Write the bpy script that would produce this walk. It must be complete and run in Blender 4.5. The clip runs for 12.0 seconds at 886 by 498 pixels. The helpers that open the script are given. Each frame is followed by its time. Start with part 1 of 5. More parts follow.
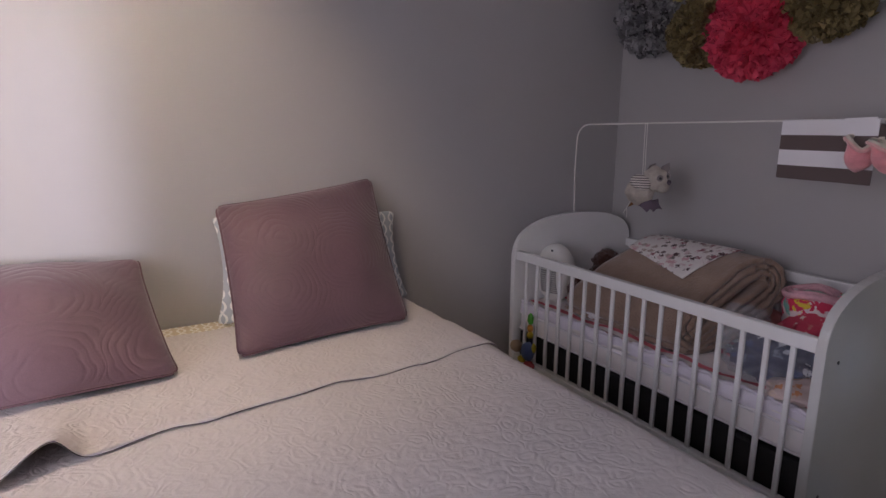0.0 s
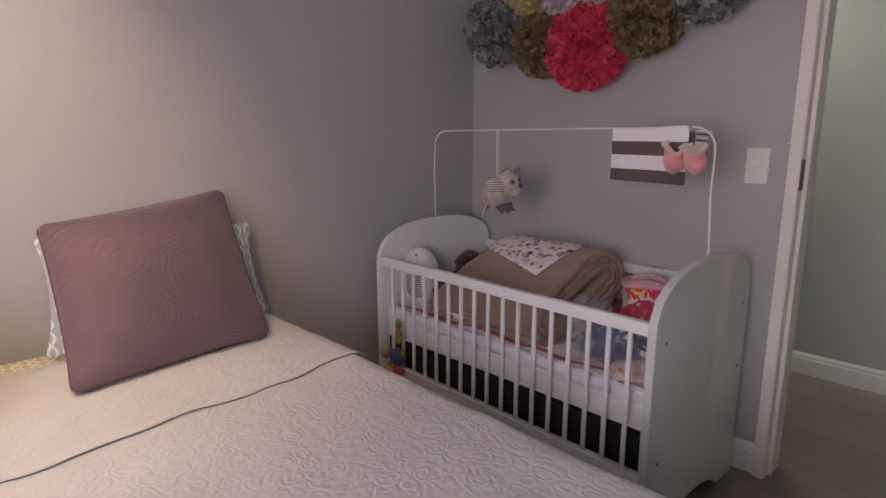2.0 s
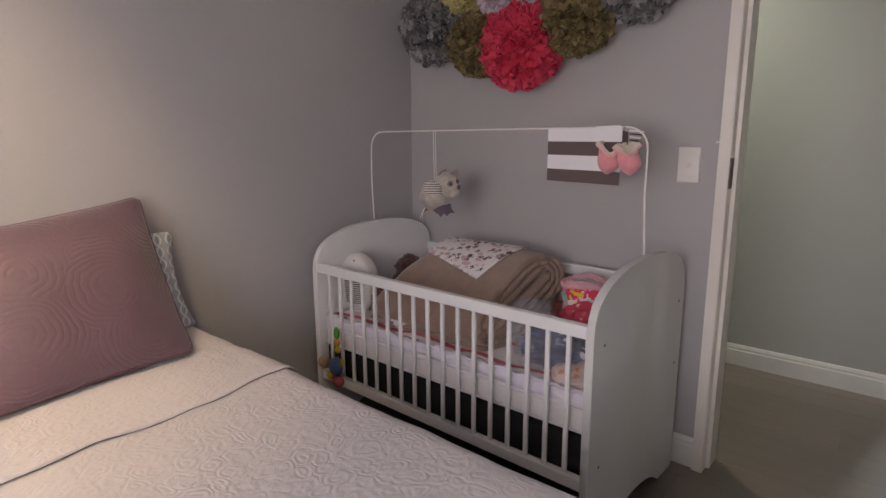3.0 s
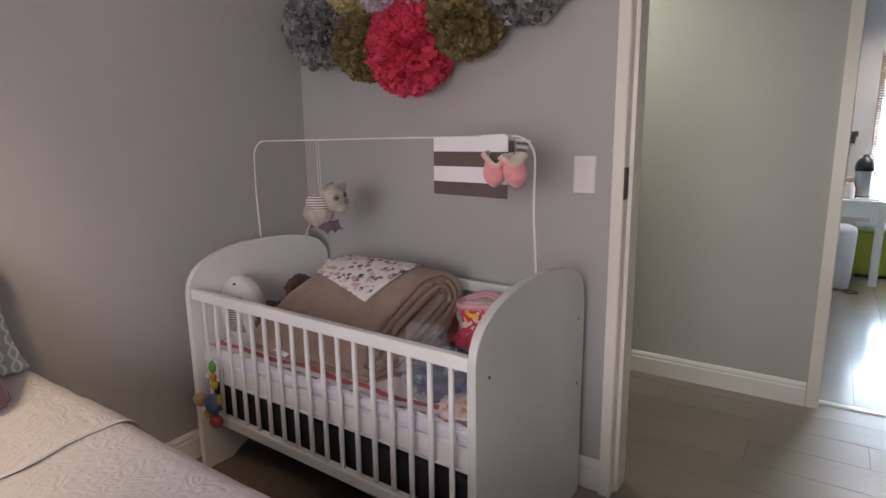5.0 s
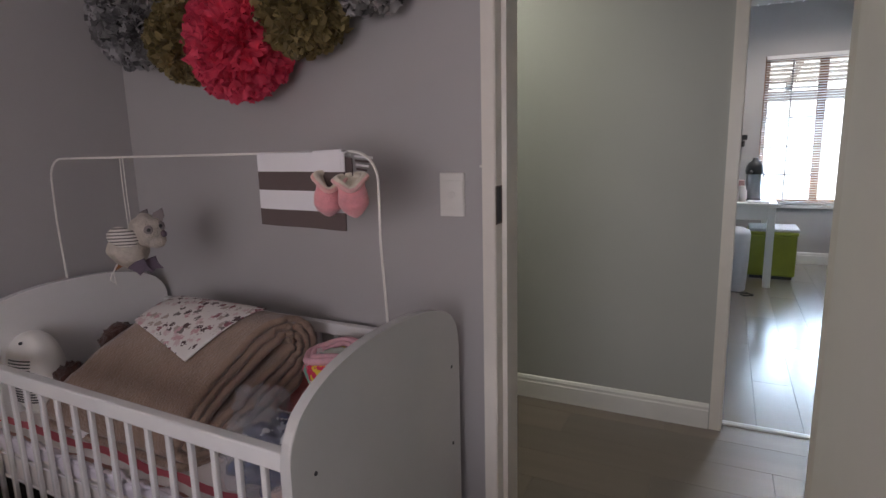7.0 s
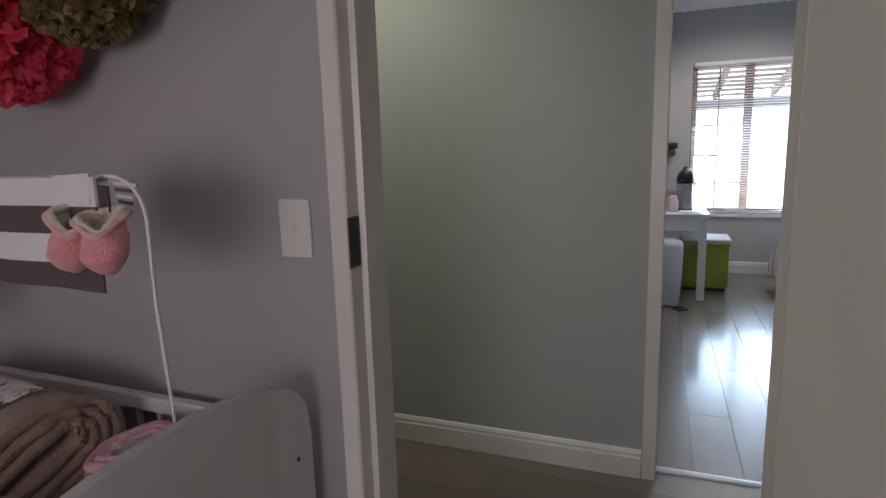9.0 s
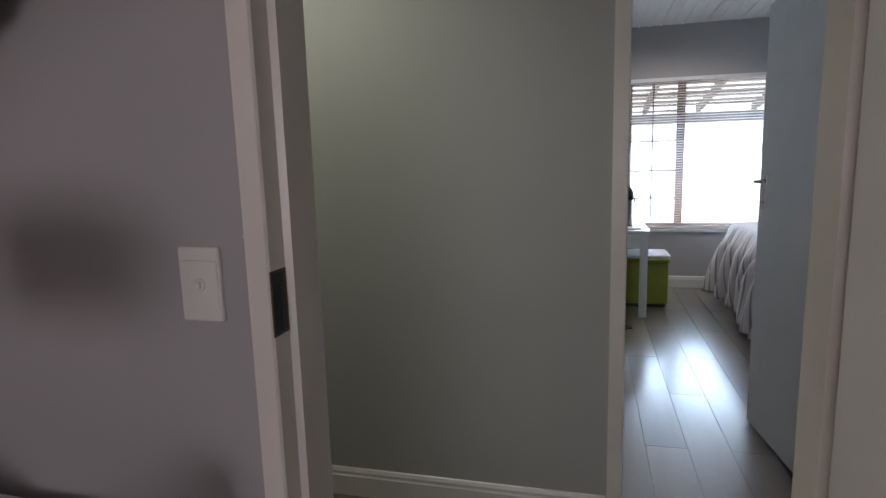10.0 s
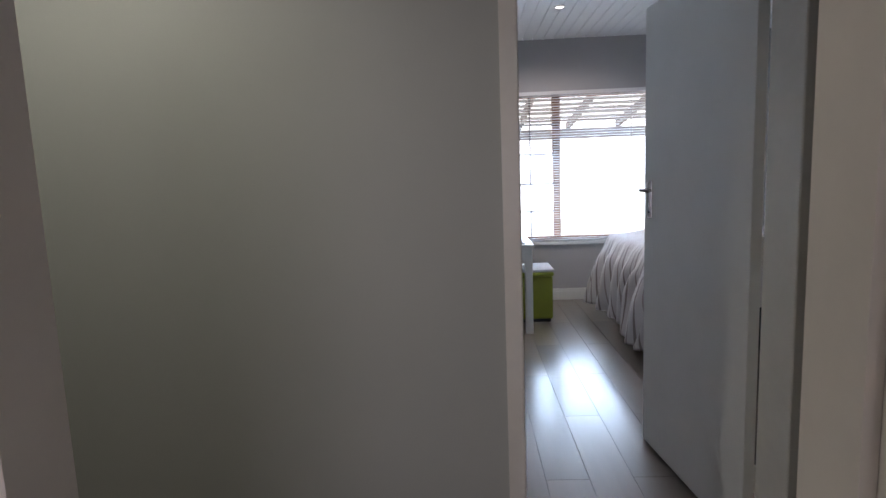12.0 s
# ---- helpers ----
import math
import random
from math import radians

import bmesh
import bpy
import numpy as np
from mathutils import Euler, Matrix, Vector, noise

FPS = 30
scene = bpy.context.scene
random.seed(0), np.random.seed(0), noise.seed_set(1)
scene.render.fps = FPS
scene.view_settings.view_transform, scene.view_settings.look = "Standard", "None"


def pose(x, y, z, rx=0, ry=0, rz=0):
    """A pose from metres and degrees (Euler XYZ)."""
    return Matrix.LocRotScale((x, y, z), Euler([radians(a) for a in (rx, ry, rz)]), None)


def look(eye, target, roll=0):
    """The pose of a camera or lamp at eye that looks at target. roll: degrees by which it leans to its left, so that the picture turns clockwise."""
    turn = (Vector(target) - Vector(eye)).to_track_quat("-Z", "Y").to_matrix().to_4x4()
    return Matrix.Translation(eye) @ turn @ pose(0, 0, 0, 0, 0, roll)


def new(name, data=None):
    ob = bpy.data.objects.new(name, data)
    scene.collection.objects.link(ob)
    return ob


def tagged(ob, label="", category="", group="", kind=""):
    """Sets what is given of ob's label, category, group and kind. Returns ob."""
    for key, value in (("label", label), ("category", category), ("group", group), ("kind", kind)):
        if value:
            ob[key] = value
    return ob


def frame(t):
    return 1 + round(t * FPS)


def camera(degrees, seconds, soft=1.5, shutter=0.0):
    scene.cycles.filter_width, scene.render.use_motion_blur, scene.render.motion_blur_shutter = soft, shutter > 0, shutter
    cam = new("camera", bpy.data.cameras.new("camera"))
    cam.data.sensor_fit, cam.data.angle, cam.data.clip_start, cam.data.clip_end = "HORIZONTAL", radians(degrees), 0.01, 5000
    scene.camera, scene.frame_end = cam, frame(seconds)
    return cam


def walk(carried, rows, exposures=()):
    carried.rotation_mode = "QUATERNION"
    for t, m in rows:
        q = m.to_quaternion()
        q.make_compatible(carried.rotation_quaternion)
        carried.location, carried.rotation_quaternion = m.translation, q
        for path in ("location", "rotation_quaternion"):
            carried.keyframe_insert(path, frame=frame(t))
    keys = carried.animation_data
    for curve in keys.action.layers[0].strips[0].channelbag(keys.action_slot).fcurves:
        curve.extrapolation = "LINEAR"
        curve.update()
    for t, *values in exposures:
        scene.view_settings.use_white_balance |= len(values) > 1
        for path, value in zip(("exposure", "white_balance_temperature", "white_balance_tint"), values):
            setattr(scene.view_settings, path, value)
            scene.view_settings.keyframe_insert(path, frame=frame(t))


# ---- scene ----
cam = camera(75.9, 12.0)
PATH = [
    (0, (-2.297, -2.068, 1.268), (-1.278, -0.394, 0.866), 0.4),
    (0.5, (-2.284, -2.087, 1.265), (-1.187, -0.461, 0.874), 0.3),
    (1, (-2.283, -2.094, 1.277), (-1.085, -0.541, 0.885), 0.2),
    (1.5, (-2.283, -2.09, 1.287), (-0.988, -0.617, 0.895), 0.2),
    (2, (-2.271, -2.085, 1.283), (-0.896, -0.685, 0.894), 0.1),
    (2.5, (-2.238, -2.083, 1.29), (-0.806, -0.743, 0.898), -0.1),
    (3, (-2.192, -2.074, 1.289), (-0.697, -0.803, 0.898), -0.3),
    (3.2, (-2.166, -2.08, 1.301), (-0.655, -0.832, 0.901), -0.3),
    (5, (-1.923, -2.113, 1.304), (-0.302, -1.004, 0.927), -0.7),
    (5.5, (-1.85, -2.118, 1.31), (-0.201, -1.051, 0.935), -0.8),
    (6, (-1.749, -2.126, 1.325), (-0.058, -1.124, 0.953), -1.0),
    (6.5, (-1.63, -2.116, 1.333), (0.099, -1.182, 0.964), -1.2),
    (7, (-1.502, -2.113, 1.327), (0.258, -1.235, 0.962), -1.4),
    (7.2, (-1.468, -2.119, 1.337), (0.306, -1.274, 0.964), -1.3),
    (9, (-1.041, -2.144, 1.34), (0.797, -1.435, 0.996), -1.7),
    (9.5, (-0.91, -2.093, 1.356), (0.962, -1.467, 1.031), -1.7),
    (10, (-0.814, -2.032, 1.376), (1.099, -1.538, 1.066), -1.6),
    (10.5, (-0.748, -2.001, 1.382), (1.194, -1.63, 1.083), -1.8),
    (11, (-0.681, -1.979, 1.37), (1.283, -1.733, 1.083), -1.9),
    (11.5, (-0.595, -1.986, 1.359), (1.38, -1.832, 1.078), -2.1),
    (12, (-0.465, -2.007, 1.342), (1.516, -1.915, 1.081), -2.2),
]
EXPOSURES = [(0.0, -0.98, 6200, 20), (1.5, -0.55, 6500, 20), (3.0, -0.23, 6850, 16), (5.0, 0.00, 6850, 14), (6.0, -0.28, 6750, 14), (7.0, -0.60, 6700, 16), (9.0, -0.85, 6600, 17), (10.0, -1.08, 6600, 17), (11.0, -1.10, 6600, 20), (12.0, -0.90, 6600, 21)]
walk(cam, [(t, look(eye, target, roll)) for t, eye, target, roll in PATH], EXPOSURES)

# ---------------------------------------------------------------- light
world = bpy.data.worlds.new("sky")
scene.world = world
world.use_nodes = True
wn = world.node_tree.nodes
sky = wn.new("ShaderNodeTexSky")
sky.sky_type, sky.sun_disc = "NISHITA", False
sky.sun_elevation, sky.sun_rotation = radians(58), radians(200)
world.node_tree.links.new(sky.outputs[0], wn["Background"].inputs[0])
wn["Background"].inputs[1].default_value = 0.10

sun_data = bpy.data.lights.new("sun", "SUN")
sun_data.energy, sun_data.angle, sun_data.color = 3.0, radians(0.53), (1.0, 0.95, 0.88)
sun = new("sun", sun_data)
sun.matrix_world = look((0, 0, 30), (0 + 30 * 0.3, 30 * 0.45, 0))


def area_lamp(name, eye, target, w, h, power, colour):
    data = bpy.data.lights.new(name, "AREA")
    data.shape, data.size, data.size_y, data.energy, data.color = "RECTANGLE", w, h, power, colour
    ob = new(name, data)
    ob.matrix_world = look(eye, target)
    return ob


# daylight through the nursery window, which stands in the west wall
area_lamp("window_daylight", (-3.31, -1.85, 1.28), (0, -1.85, 1.28), 1.50, 1.00, 38, (0.94, 0.90, 0.97))

# narrow lamp added outside that window, for the bright strip on the wall
area_lamp("wall_strip_lamp", (-4.73, -5.33, 1.75), (-2.6, 0.0, 1.1), 0.20, 1.0, 430, (0.94, 0.93, 1.0))

# daylight in the opening of the second bedroom's window
area_lamp("bedroom_window_daylight", (5.57, -3.28, 1.02), (0, -3.28, 1.02), 1.68, 0.74, 190, (0.52, 0.76, 1.0))

# downlight in the passage
def spot_lamp(name, eye, power, size, colour, blend=0.6, target=None):
    data = bpy.data.lights.new(name, "SPOT")
    data.energy, data.spot_size, data.spot_blend, data.shadow_soft_size, data.color = power, radians(size), blend, 0.035, colour
    ob = new(name, data)
    ob.matrix_world = look(eye, target or (eye[0], eye[1], 0))
    return ob


spot_lamp("passage_lamp", (0.66, -0.95, 2.598), 72, 146, (0.97, 1.0, 0.85), 1.0)
spot_lamp("nursery_lamp", (-2.38, -1.00, 2.598), 165, 84, (1.0, 0.79, 0.52), 1.0, (-2.34, 0.0, 0.75))
spot_lamp("bedroom_lamp", (4.28, -2.785, 2.598), 95, 165, (1.0, 0.95, 0.88))

# ---------------------------------------------------------------- materials
def nodes_of(name):
    m = bpy.data.materials.new(name)
    m.use_nodes = True
    nt = m.node_tree
    return m, nt, nt.nodes, nt.links, nt.nodes["Principled BSDF"]


def rgba(c):
    return (c[0], c[1], c[2], 1.0)


def scaled(nt, scale):
    tc = nt.nodes.new("ShaderNodeTexCoord")
    mp = nt.nodes.new("ShaderNodeMapping")
    mp.inputs["Scale"].default_value = scale if isinstance(scale, tuple) else (scale,) * 3
    nt.links.new(tc.outputs["Object"], mp.inputs["Vector"])
    return mp.outputs["Vector"]


def placed(nt, scale):
    g = nt.nodes.new("ShaderNodeNewGeometry")
    mp = nt.nodes.new("ShaderNodeMapping")
    mp.inputs["Scale"].default_value = scale
    nt.links.new(g.outputs["Position"], mp.inputs["Vector"])
    return mp.outputs["Vector"]


def noise_of(nt, scale, detail=4.0, rough=0.55, at_place=False):
    n = nt.nodes.new("ShaderNodeTexNoise")
    n.inputs["Scale"].default_value = 1.0
    n.inputs["Detail"].default_value = detail
    n.inputs["Roughness"].default_value = rough
    nt.links.new(placed(nt, scale) if at_place else scaled(nt, scale), n.inputs["Vector"])
    return n


def ramp_of(nt, fac, stops):
    r = nt.nodes.new("ShaderNodeValToRGB")
    while len(r.color_ramp.elements) < len(stops):
        r.color_ramp.elements.new(0.5)
    for e, (p, c) in zip(r.color_ramp.elements, stops):
        e.position, e.color = p, rgba(c)
    nt.links.new(fac, r.inputs[0])
    return r.outputs[0]


def mixed(nt, fac, a, b, mode="MIX"):
    m = nt.nodes.new("ShaderNodeMix")
    m.data_type, m.blend_type = "RGBA", mode
    for sock, v in ((m.inputs[0], fac), (m.inputs[6], a), (m.inputs[7], b)):
        if isinstance(v, (int, float)):
            sock.default_value = v
        elif isinstance(v, tuple):
            sock.default_value = rgba(v)
        else:
            nt.links.new(v, sock)
    return m.outputs[2]


def mathed(nt, op, a, b=None):
    m = nt.nodes.new("ShaderNodeMath")
    m.operation = op
    for sock, v in ((m.inputs[0], a), (m.inputs[1], b)):
        if v is None:
            continue
        if isinstance(v, (int, float)):
            sock.default_value = v
        else:
            nt.links.new(v, sock)
    return m.outputs[0]


def bumped(nt, bsdf, height, strength, distance=0.002):
    b = nt.nodes.new("ShaderNodeBump")
    b.inputs["Strength"].default_value = strength
    b.inputs["Distance"].default_value = distance
    nt.links.new(height, b.inputs["Height"])
    nt.links.new(b.outputs[0], bsdf.inputs["Normal"])


def plain(name, colour, rough=0.6, metal=0.0, var=0.10, big=2.5, fine=300.0, bump=0.15, distance=0.001, spec=0.5, coat=0.0, sheen=0.0):
    """Paint, plastic, metal or cloth: a colour with broad blotches, fine grain and relief."""
    m, nt, ns, ln, bsdf = nodes_of(name)
    n1, n2 = noise_of(nt, big, 5), noise_of(nt, fine, 2)
    dark = tuple(c * (1 - var) for c in colour)
    light = tuple(min(1, c * (1 + var)) for c in colour)
    base = ramp_of(nt, n1.outputs[0], [(0.3, dark), (0.7, light)])
    base = mixed(nt, 0.25 * min(1, var * 5), base, ramp_of(nt, n2.outputs[0], [(0.35, dark), (0.65, light)]))
    ln.new(base, bsdf.inputs["Base Color"])
    rr = nt.nodes.new("ShaderNodeMapRange")
    rr.inputs[3].default_value, rr.inputs[4].default_value = rough * 0.88, min(1, rough * 1.12)
    ln.new(n1.outputs[0], rr.inputs[0])
    ln.new(rr.outputs[0], bsdf.inputs["Roughness"])
    bsdf.inputs["Metallic"].default_value = metal
    bsdf.inputs["Specular IOR Level"].default_value = spec
    bsdf.inputs["Coat Weight"].default_value = coat
    bsdf.inputs["Sheen Weight"].default_value = sheen
    if bump:
        bumped(nt, bsdf, n2.outputs[0], bump, distance)
    return m


def laminate(name, grain_axis):
    """Grey-brown oak laminate; each board takes its own tone."""
    m, nt, ns, ln, bsdf = nodes_of(name)
    s = (1.6, 20, 20) if grain_axis == "x" else (20, 1.6, 20)
    info = ns.new("ShaderNodeObjectInfo")
    grain = noise_of(nt, s, 2, 0.5, True)
    broad = noise_of(nt, (1.6, 7, 7) if grain_axis == "x" else (7, 1.6, 7), 3, 0.55, True)
    base = ramp_of(nt, grain.outputs[0], [(0.25, (0.168, 0.134, 0.104)), (0.5, (0.184, 0.149, 0.117)), (0.78, (0.200, 0.163, 0.130))])
    base = mixed(nt, 0.45, base, ramp_of(nt, broad.outputs[0], [(0.3, (0.160, 0.129, 0.102)), (0.7, (0.205, 0.169, 0.136))]))
    tone = ramp_of(nt, info.outputs["Random"], [(0.0, (0.80, 0.80, 0.80)), (1.0, (1.08, 1.06, 1.04))])
    base = mixed(nt, 1.0, base, tone, "MULTIPLY")
    knots = ns.new("ShaderNodeTexVoronoi")
    knots.inputs["Scale"].default_value = 1.0
    ln.new(placed(nt, (2.4, 6.5, 1) if grain_axis == "x" else (6.5, 2.4, 1)), knots.inputs["Vector"])
    base = mixed(nt, ramp_of(nt, knots.outputs["Distance"], [(0.015, (0.25, 0.25, 0.25)), (0.045, (0, 0, 0))]), base, (0.06, 0.045, 0.035))
    ln.new(base, bsdf.inputs["Base Color"])
    rg = ramp_of(nt, broad.outputs[0], [(0.3, (0.32, 0.32, 0.32)), (0.7, (0.36, 0.36, 0.36))])
    ln.new(rg, bsdf.inputs["Roughness"])
    bsdf.inputs["Coat Weight"].default_value = 0.75
    bsdf.inputs["Coat Roughness"].default_value = 0.155
    return m


def quilted_rings(name, colour, nest=3.6, pitch=0.0145):
    """Stitched cotton: nests of concentric rings that overlap like fans."""
    m, nt, ns, ln, bsdf = nodes_of(name)
    v = ns.new("ShaderNodeTexVoronoi")
    v.inputs["Scale"].default_value = 1.0
    v.inputs["Randomness"].default_value = 0.75
    warp = noise_of(nt, 9.0, 2)
    at = ns.new("ShaderNodeVectorMath")
    at.operation = "MULTIPLY_ADD"
    at.inputs[1].default_value = (0.16, 0.16, 0.16)
    ln.new(warp.outputs[1], at.inputs[0])
    ln.new(scaled(nt, (nest, nest * 0.5, nest * 1.25)), at.inputs[2])
    ln.new(at.outputs[0], v.inputs["Vector"])
    wave = mathed(nt, "SINE", mathed(nt, "MULTIPLY", v.outputs["Distance"], 6.283 / (pitch * nest)))
    wave = mathed(nt, "SUBTRACT", 1.0, mathed(nt, "POWER", mathed(nt, "ABSOLUTE", mathed(nt, "MULTIPLY", mathed(nt, "ADD", wave, 1.0), 0.5)), 2.5))
    worn = ns.new("ShaderNodeMapRange")
    worn.inputs[1].default_value, worn.inputs[2].default_value, worn.inputs[3].default_value = 0.36, 0.60, 0.25
    ln.new(noise_of(nt, 7.0, 2).outputs[0], worn.inputs[0])
    wave = mathed(nt, "MULTIPLY", wave, worn.outputs[0])
    weave = noise_of(nt, 420, 2)
    h = mathed(nt, "ADD", wave, mathed(nt, "MULTIPLY", weave.outputs[0], 0.35))
    n1 = noise_of(nt, 5, 4)
    base = ramp_of(nt, n1.outputs[0], [(0.3, tuple(c * 0.90 for c in colour)), (0.7, tuple(c * 1.08 for c in colour))])
    base = mixed(nt, 0.30, base, mixed(nt, 1.0, base, ramp_of(nt, weave.outputs[0], [(0.35, (0.70, 0.70, 0.70)), (0.65, (1.2, 1.2, 1.2))]), "MULTIPLY"))
    ln.new(base, bsdf.inputs["Base Color"])
    bsdf.inputs["Roughness"].default_value = 0.60
    bsdf.inputs["Sheen Weight"].default_value = 0.30
    bumped(nt, bsdf, h, 0.38, 0.0034)
    return m


def embossed(name, colour, rough=0.75):
    """Pale coverlet with stitched scrolls all over."""
    m, nt, ns, ln, bsdf = nodes_of(name)
    n0 = noise_of(nt, 8.0, 2)
    at = ns.new("ShaderNodeVectorMath")
    at.operation = "MULTIPLY_ADD"
    at.inputs[1].default_value = (2.6, 2.6, 2.6)
    ln.new(n0.outputs[1], at.inputs[0])
    ln.new(scaled(nt, 20.0), at.inputs[2])
    v = ns.new("ShaderNodeTexVoronoi")
    v.inputs["Scale"].default_value = 1.0
    ln.new(at.outputs[0], v.inputs["Vector"])
    wave = mathed(nt, "SINE", mathed(nt, "MULTIPLY", v.outputs["Distance"], 19.0))
    pucker = noise_of(nt, 34, 4)
    h = mathed(nt, "ADD", mathed(nt, "MULTIPLY", wave, 0.42), mathed(nt, "MULTIPLY", pucker.outputs[0], 3.8))
    n1 = noise_of(nt, 3, 4)
    base = ramp_of(nt, n1.outputs[0], [(0.3, tuple(c * 0.95 for c in colour)), (0.7, colour)])
    ln.new(base, bsdf.inputs["Base Color"])
    bsdf.inputs["Roughness"].default_value = rough
    bsdf.inputs["Sheen Weight"].default_value = 0.15
    bumped(nt, bsdf, h, 0.38, 0.0034)
    return m


def lattice(name, ground, line, scale=26.0, axes="xz"):
    """Cotton printed with an ogee lattice."""
    m, nt, ns, ln, bsdf = nodes_of(name)
    sep = ns.new("ShaderNodeSeparateXYZ")
    ln.new(scaled(nt, scale), sep.inputs[0])
    a, b = sep.outputs["XYZ".index(axes[0].upper())], sep.outputs["XYZ".index(axes[1].upper())]
    sa = mathed(nt, "SINE", mathed(nt, "MULTIPLY", b, 6.283 * 0.5))
    u = mathed(nt, "ADD", a, mathed(nt, "MULTIPLY", sa, 0.28))
    w = mathed(nt, "SUBTRACT", a, mathed(nt, "MULTIPLY", sa, 0.28))
    la = mathed(nt, "ABSOLUTE", mathed(nt, "SUBTRACT", mathed(nt, "FRACT", u), 0.5))
    lb = mathed(nt, "ABSOLUTE", mathed(nt, "SUBTRACT", mathed(nt, "FRACT", w), 0.5))
    near = mathed(nt, "MINIMUM", la, lb)
    mask = mathed(nt, "LESS_THAN", near, 0.10)
    cloth = noise_of(nt, 600, 2)
    base = mixed(nt, mask, ground, line)
    ln.new(base, bsdf.inputs["Base Color"])
    bsdf.inputs["Roughness"].default_value = 0.85
    bumped(nt, bsdf, cloth.outputs[0], 0.25, 0.001)
    return m


def striped(name, bands, axis, period, rough=0.85):
    """Woven stripes across one axis; bands: (start, colour)."""
    m, nt, ns, ln, bsdf = nodes_of(name)
    sep = ns.new("ShaderNodeSeparateXYZ")
    wob = noise_of(nt, 4, 2)
    ln.new(scaled(nt, 1.0), sep.inputs[0])
    c = mathed(nt, "ADD", sep.outputs["XYZ".index(axis.upper())], mathed(nt, "MULTIPLY", wob.outputs[0], 0.01))
    f = mathed(nt, "FRACT", mathed(nt, "DIVIDE", c, period))
    r = ns.new("ShaderNodeValToRGB")
    r.color_ramp.interpolation = "CONSTANT"
    while len(r.color_ramp.elements) < len(bands):
        r.color_ramp.elements.new(0.5)
    for e, (p, col) in zip(r.color_ramp.elements, bands):
        e.position, e.color = p, rgba(col)
    ln.new(f, r.inputs[0])
    ln.new(r.outputs[0], bsdf.inputs["Base Color"])
    bsdf.inputs["Roughness"].default_value = rough
    cloth = noise_of(nt, 500, 2)
    bumped(nt, bsdf, cloth.outputs[0], 0.3, 0.001)
    return m


def spotted(name, ground, spots, scale, size=0.32):
    """Printed cotton: blots of several colours on a pale ground."""
    m, nt, ns, ln, bsdf = nodes_of(name)
    warp = noise_of(nt, scale * 3.0, 2)
    at = ns.new("ShaderNodeVectorMath")
    at.operation = "MULTIPLY_ADD"
    at.inputs[1].default_value = (1.1, 1.1, 1.1)
    ln.new(warp.outputs[1], at.inputs[0])
    ln.new(scaled(nt, scale), at.inputs[2])
    v = ns.new("ShaderNodeTexVoronoi")
    v.inputs["Scale"].default_value = 1.0
    ln.new(at.outputs[0], v.inputs["Vector"])
    sep = ns.new("ShaderNodeSeparateXYZ")
    ln.new(v.outputs["Color"], sep.inputs[0])
    r = ns.new("ShaderNodeValToRGB")
    r.color_ramp.interpolation = "CONSTANT"
    while len(r.color_ramp.elements) < len(spots):
        r.color_ramp.elements.new(0.5)
    for k, (e, col) in enumerate(zip(r.color_ramp.elements, spots)):
        e.position, e.color = k / len(spots), rgba(col)
    ln.new(sep.outputs[0], r.inputs[0])
    mask = mathed(nt, "LESS_THAN", v.outputs["Distance"], size)
    ln.new(mixed(nt, mask, ground, r.outputs[0]), bsdf.inputs["Base Color"])
    bsdf.inputs["Roughness"].default_value = 0.85
    cloth = noise_of(nt, 500, 2)
    bumped(nt, bsdf, cloth.outputs[0], 0.3, 0.001)
    return m


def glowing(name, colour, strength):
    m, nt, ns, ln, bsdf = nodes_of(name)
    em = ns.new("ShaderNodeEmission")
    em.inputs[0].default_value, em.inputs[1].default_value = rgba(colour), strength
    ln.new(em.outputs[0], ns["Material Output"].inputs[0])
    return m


def glassy(name, colour=(1, 1, 1), rough=0.02, ior=1.45, thin=True, alpha=0.25):
    m, nt, ns, ln, bsdf = nodes_of(name)
    bsdf.inputs["Base Color"].default_value = rgba(colour)
    bsdf.inputs["Roughness"].default_value = rough
    bsdf.inputs["IOR"].default_value = ior
    if thin:
        bsdf.inputs["Alpha"].default_value = alpha
    else:
        bsdf.inputs["Transmission Weight"].default_value = 1.0
    return m


WALL = plain("grey_wall_paint", (0.44, 0.425, 0.42), 0.62, var=0.035, big=1.2, fine=140, bump=0.12, distance=0.0012, spec=0.35)
PWALL = plain("sage_grey_wall_paint", (0.44, 0.45, 0.42), 0.5, var=0.035, big=1.2, fine=140, bump=0.12, distance=0.0012, spec=0.4)
CEIL = plain("white_ceiling_paint", (0.80, 0.80, 0.79), 0.8, var=0.02, big=1.5, fine=120, bump=0.1)
TRIM = plain("white_trim_paint", (0.74, 0.73, 0.69), 0.35, var=0.05, big=6, fine=90, bump=0.08)
FRAME = plain("cream_enamel", (0.78, 0.74, 0.67), 0.32, var=0.06, big=5, fine=70, bump=0.08)
LEAF = plain("pale_grey_door_paint", (0.82, 0.80, 0.75), 0.35, var=0.04, big=3, fine=60, bump=0.06)
LEAF2 = plain("grey_door_paint", (0.80, 0.78, 0.74), 0.4, var=0.04, big=3, fine=60, bump=0.06)
OAKX, OAKY = laminate("laminate_along_x", "x"), laminate("laminate_along_y", "y")
GAP = plain("dark_joint", (0.03, 0.025, 0.02), 0.9)
STEEL = plain("brushed_steel", (0.55, 0.55, 0.54), 0.32, 1.0, var=0.08, fine=200)
CHROME = plain("satin_chrome", (0.62, 0.60, 0.57), 0.25, 1.0, var=0.05)
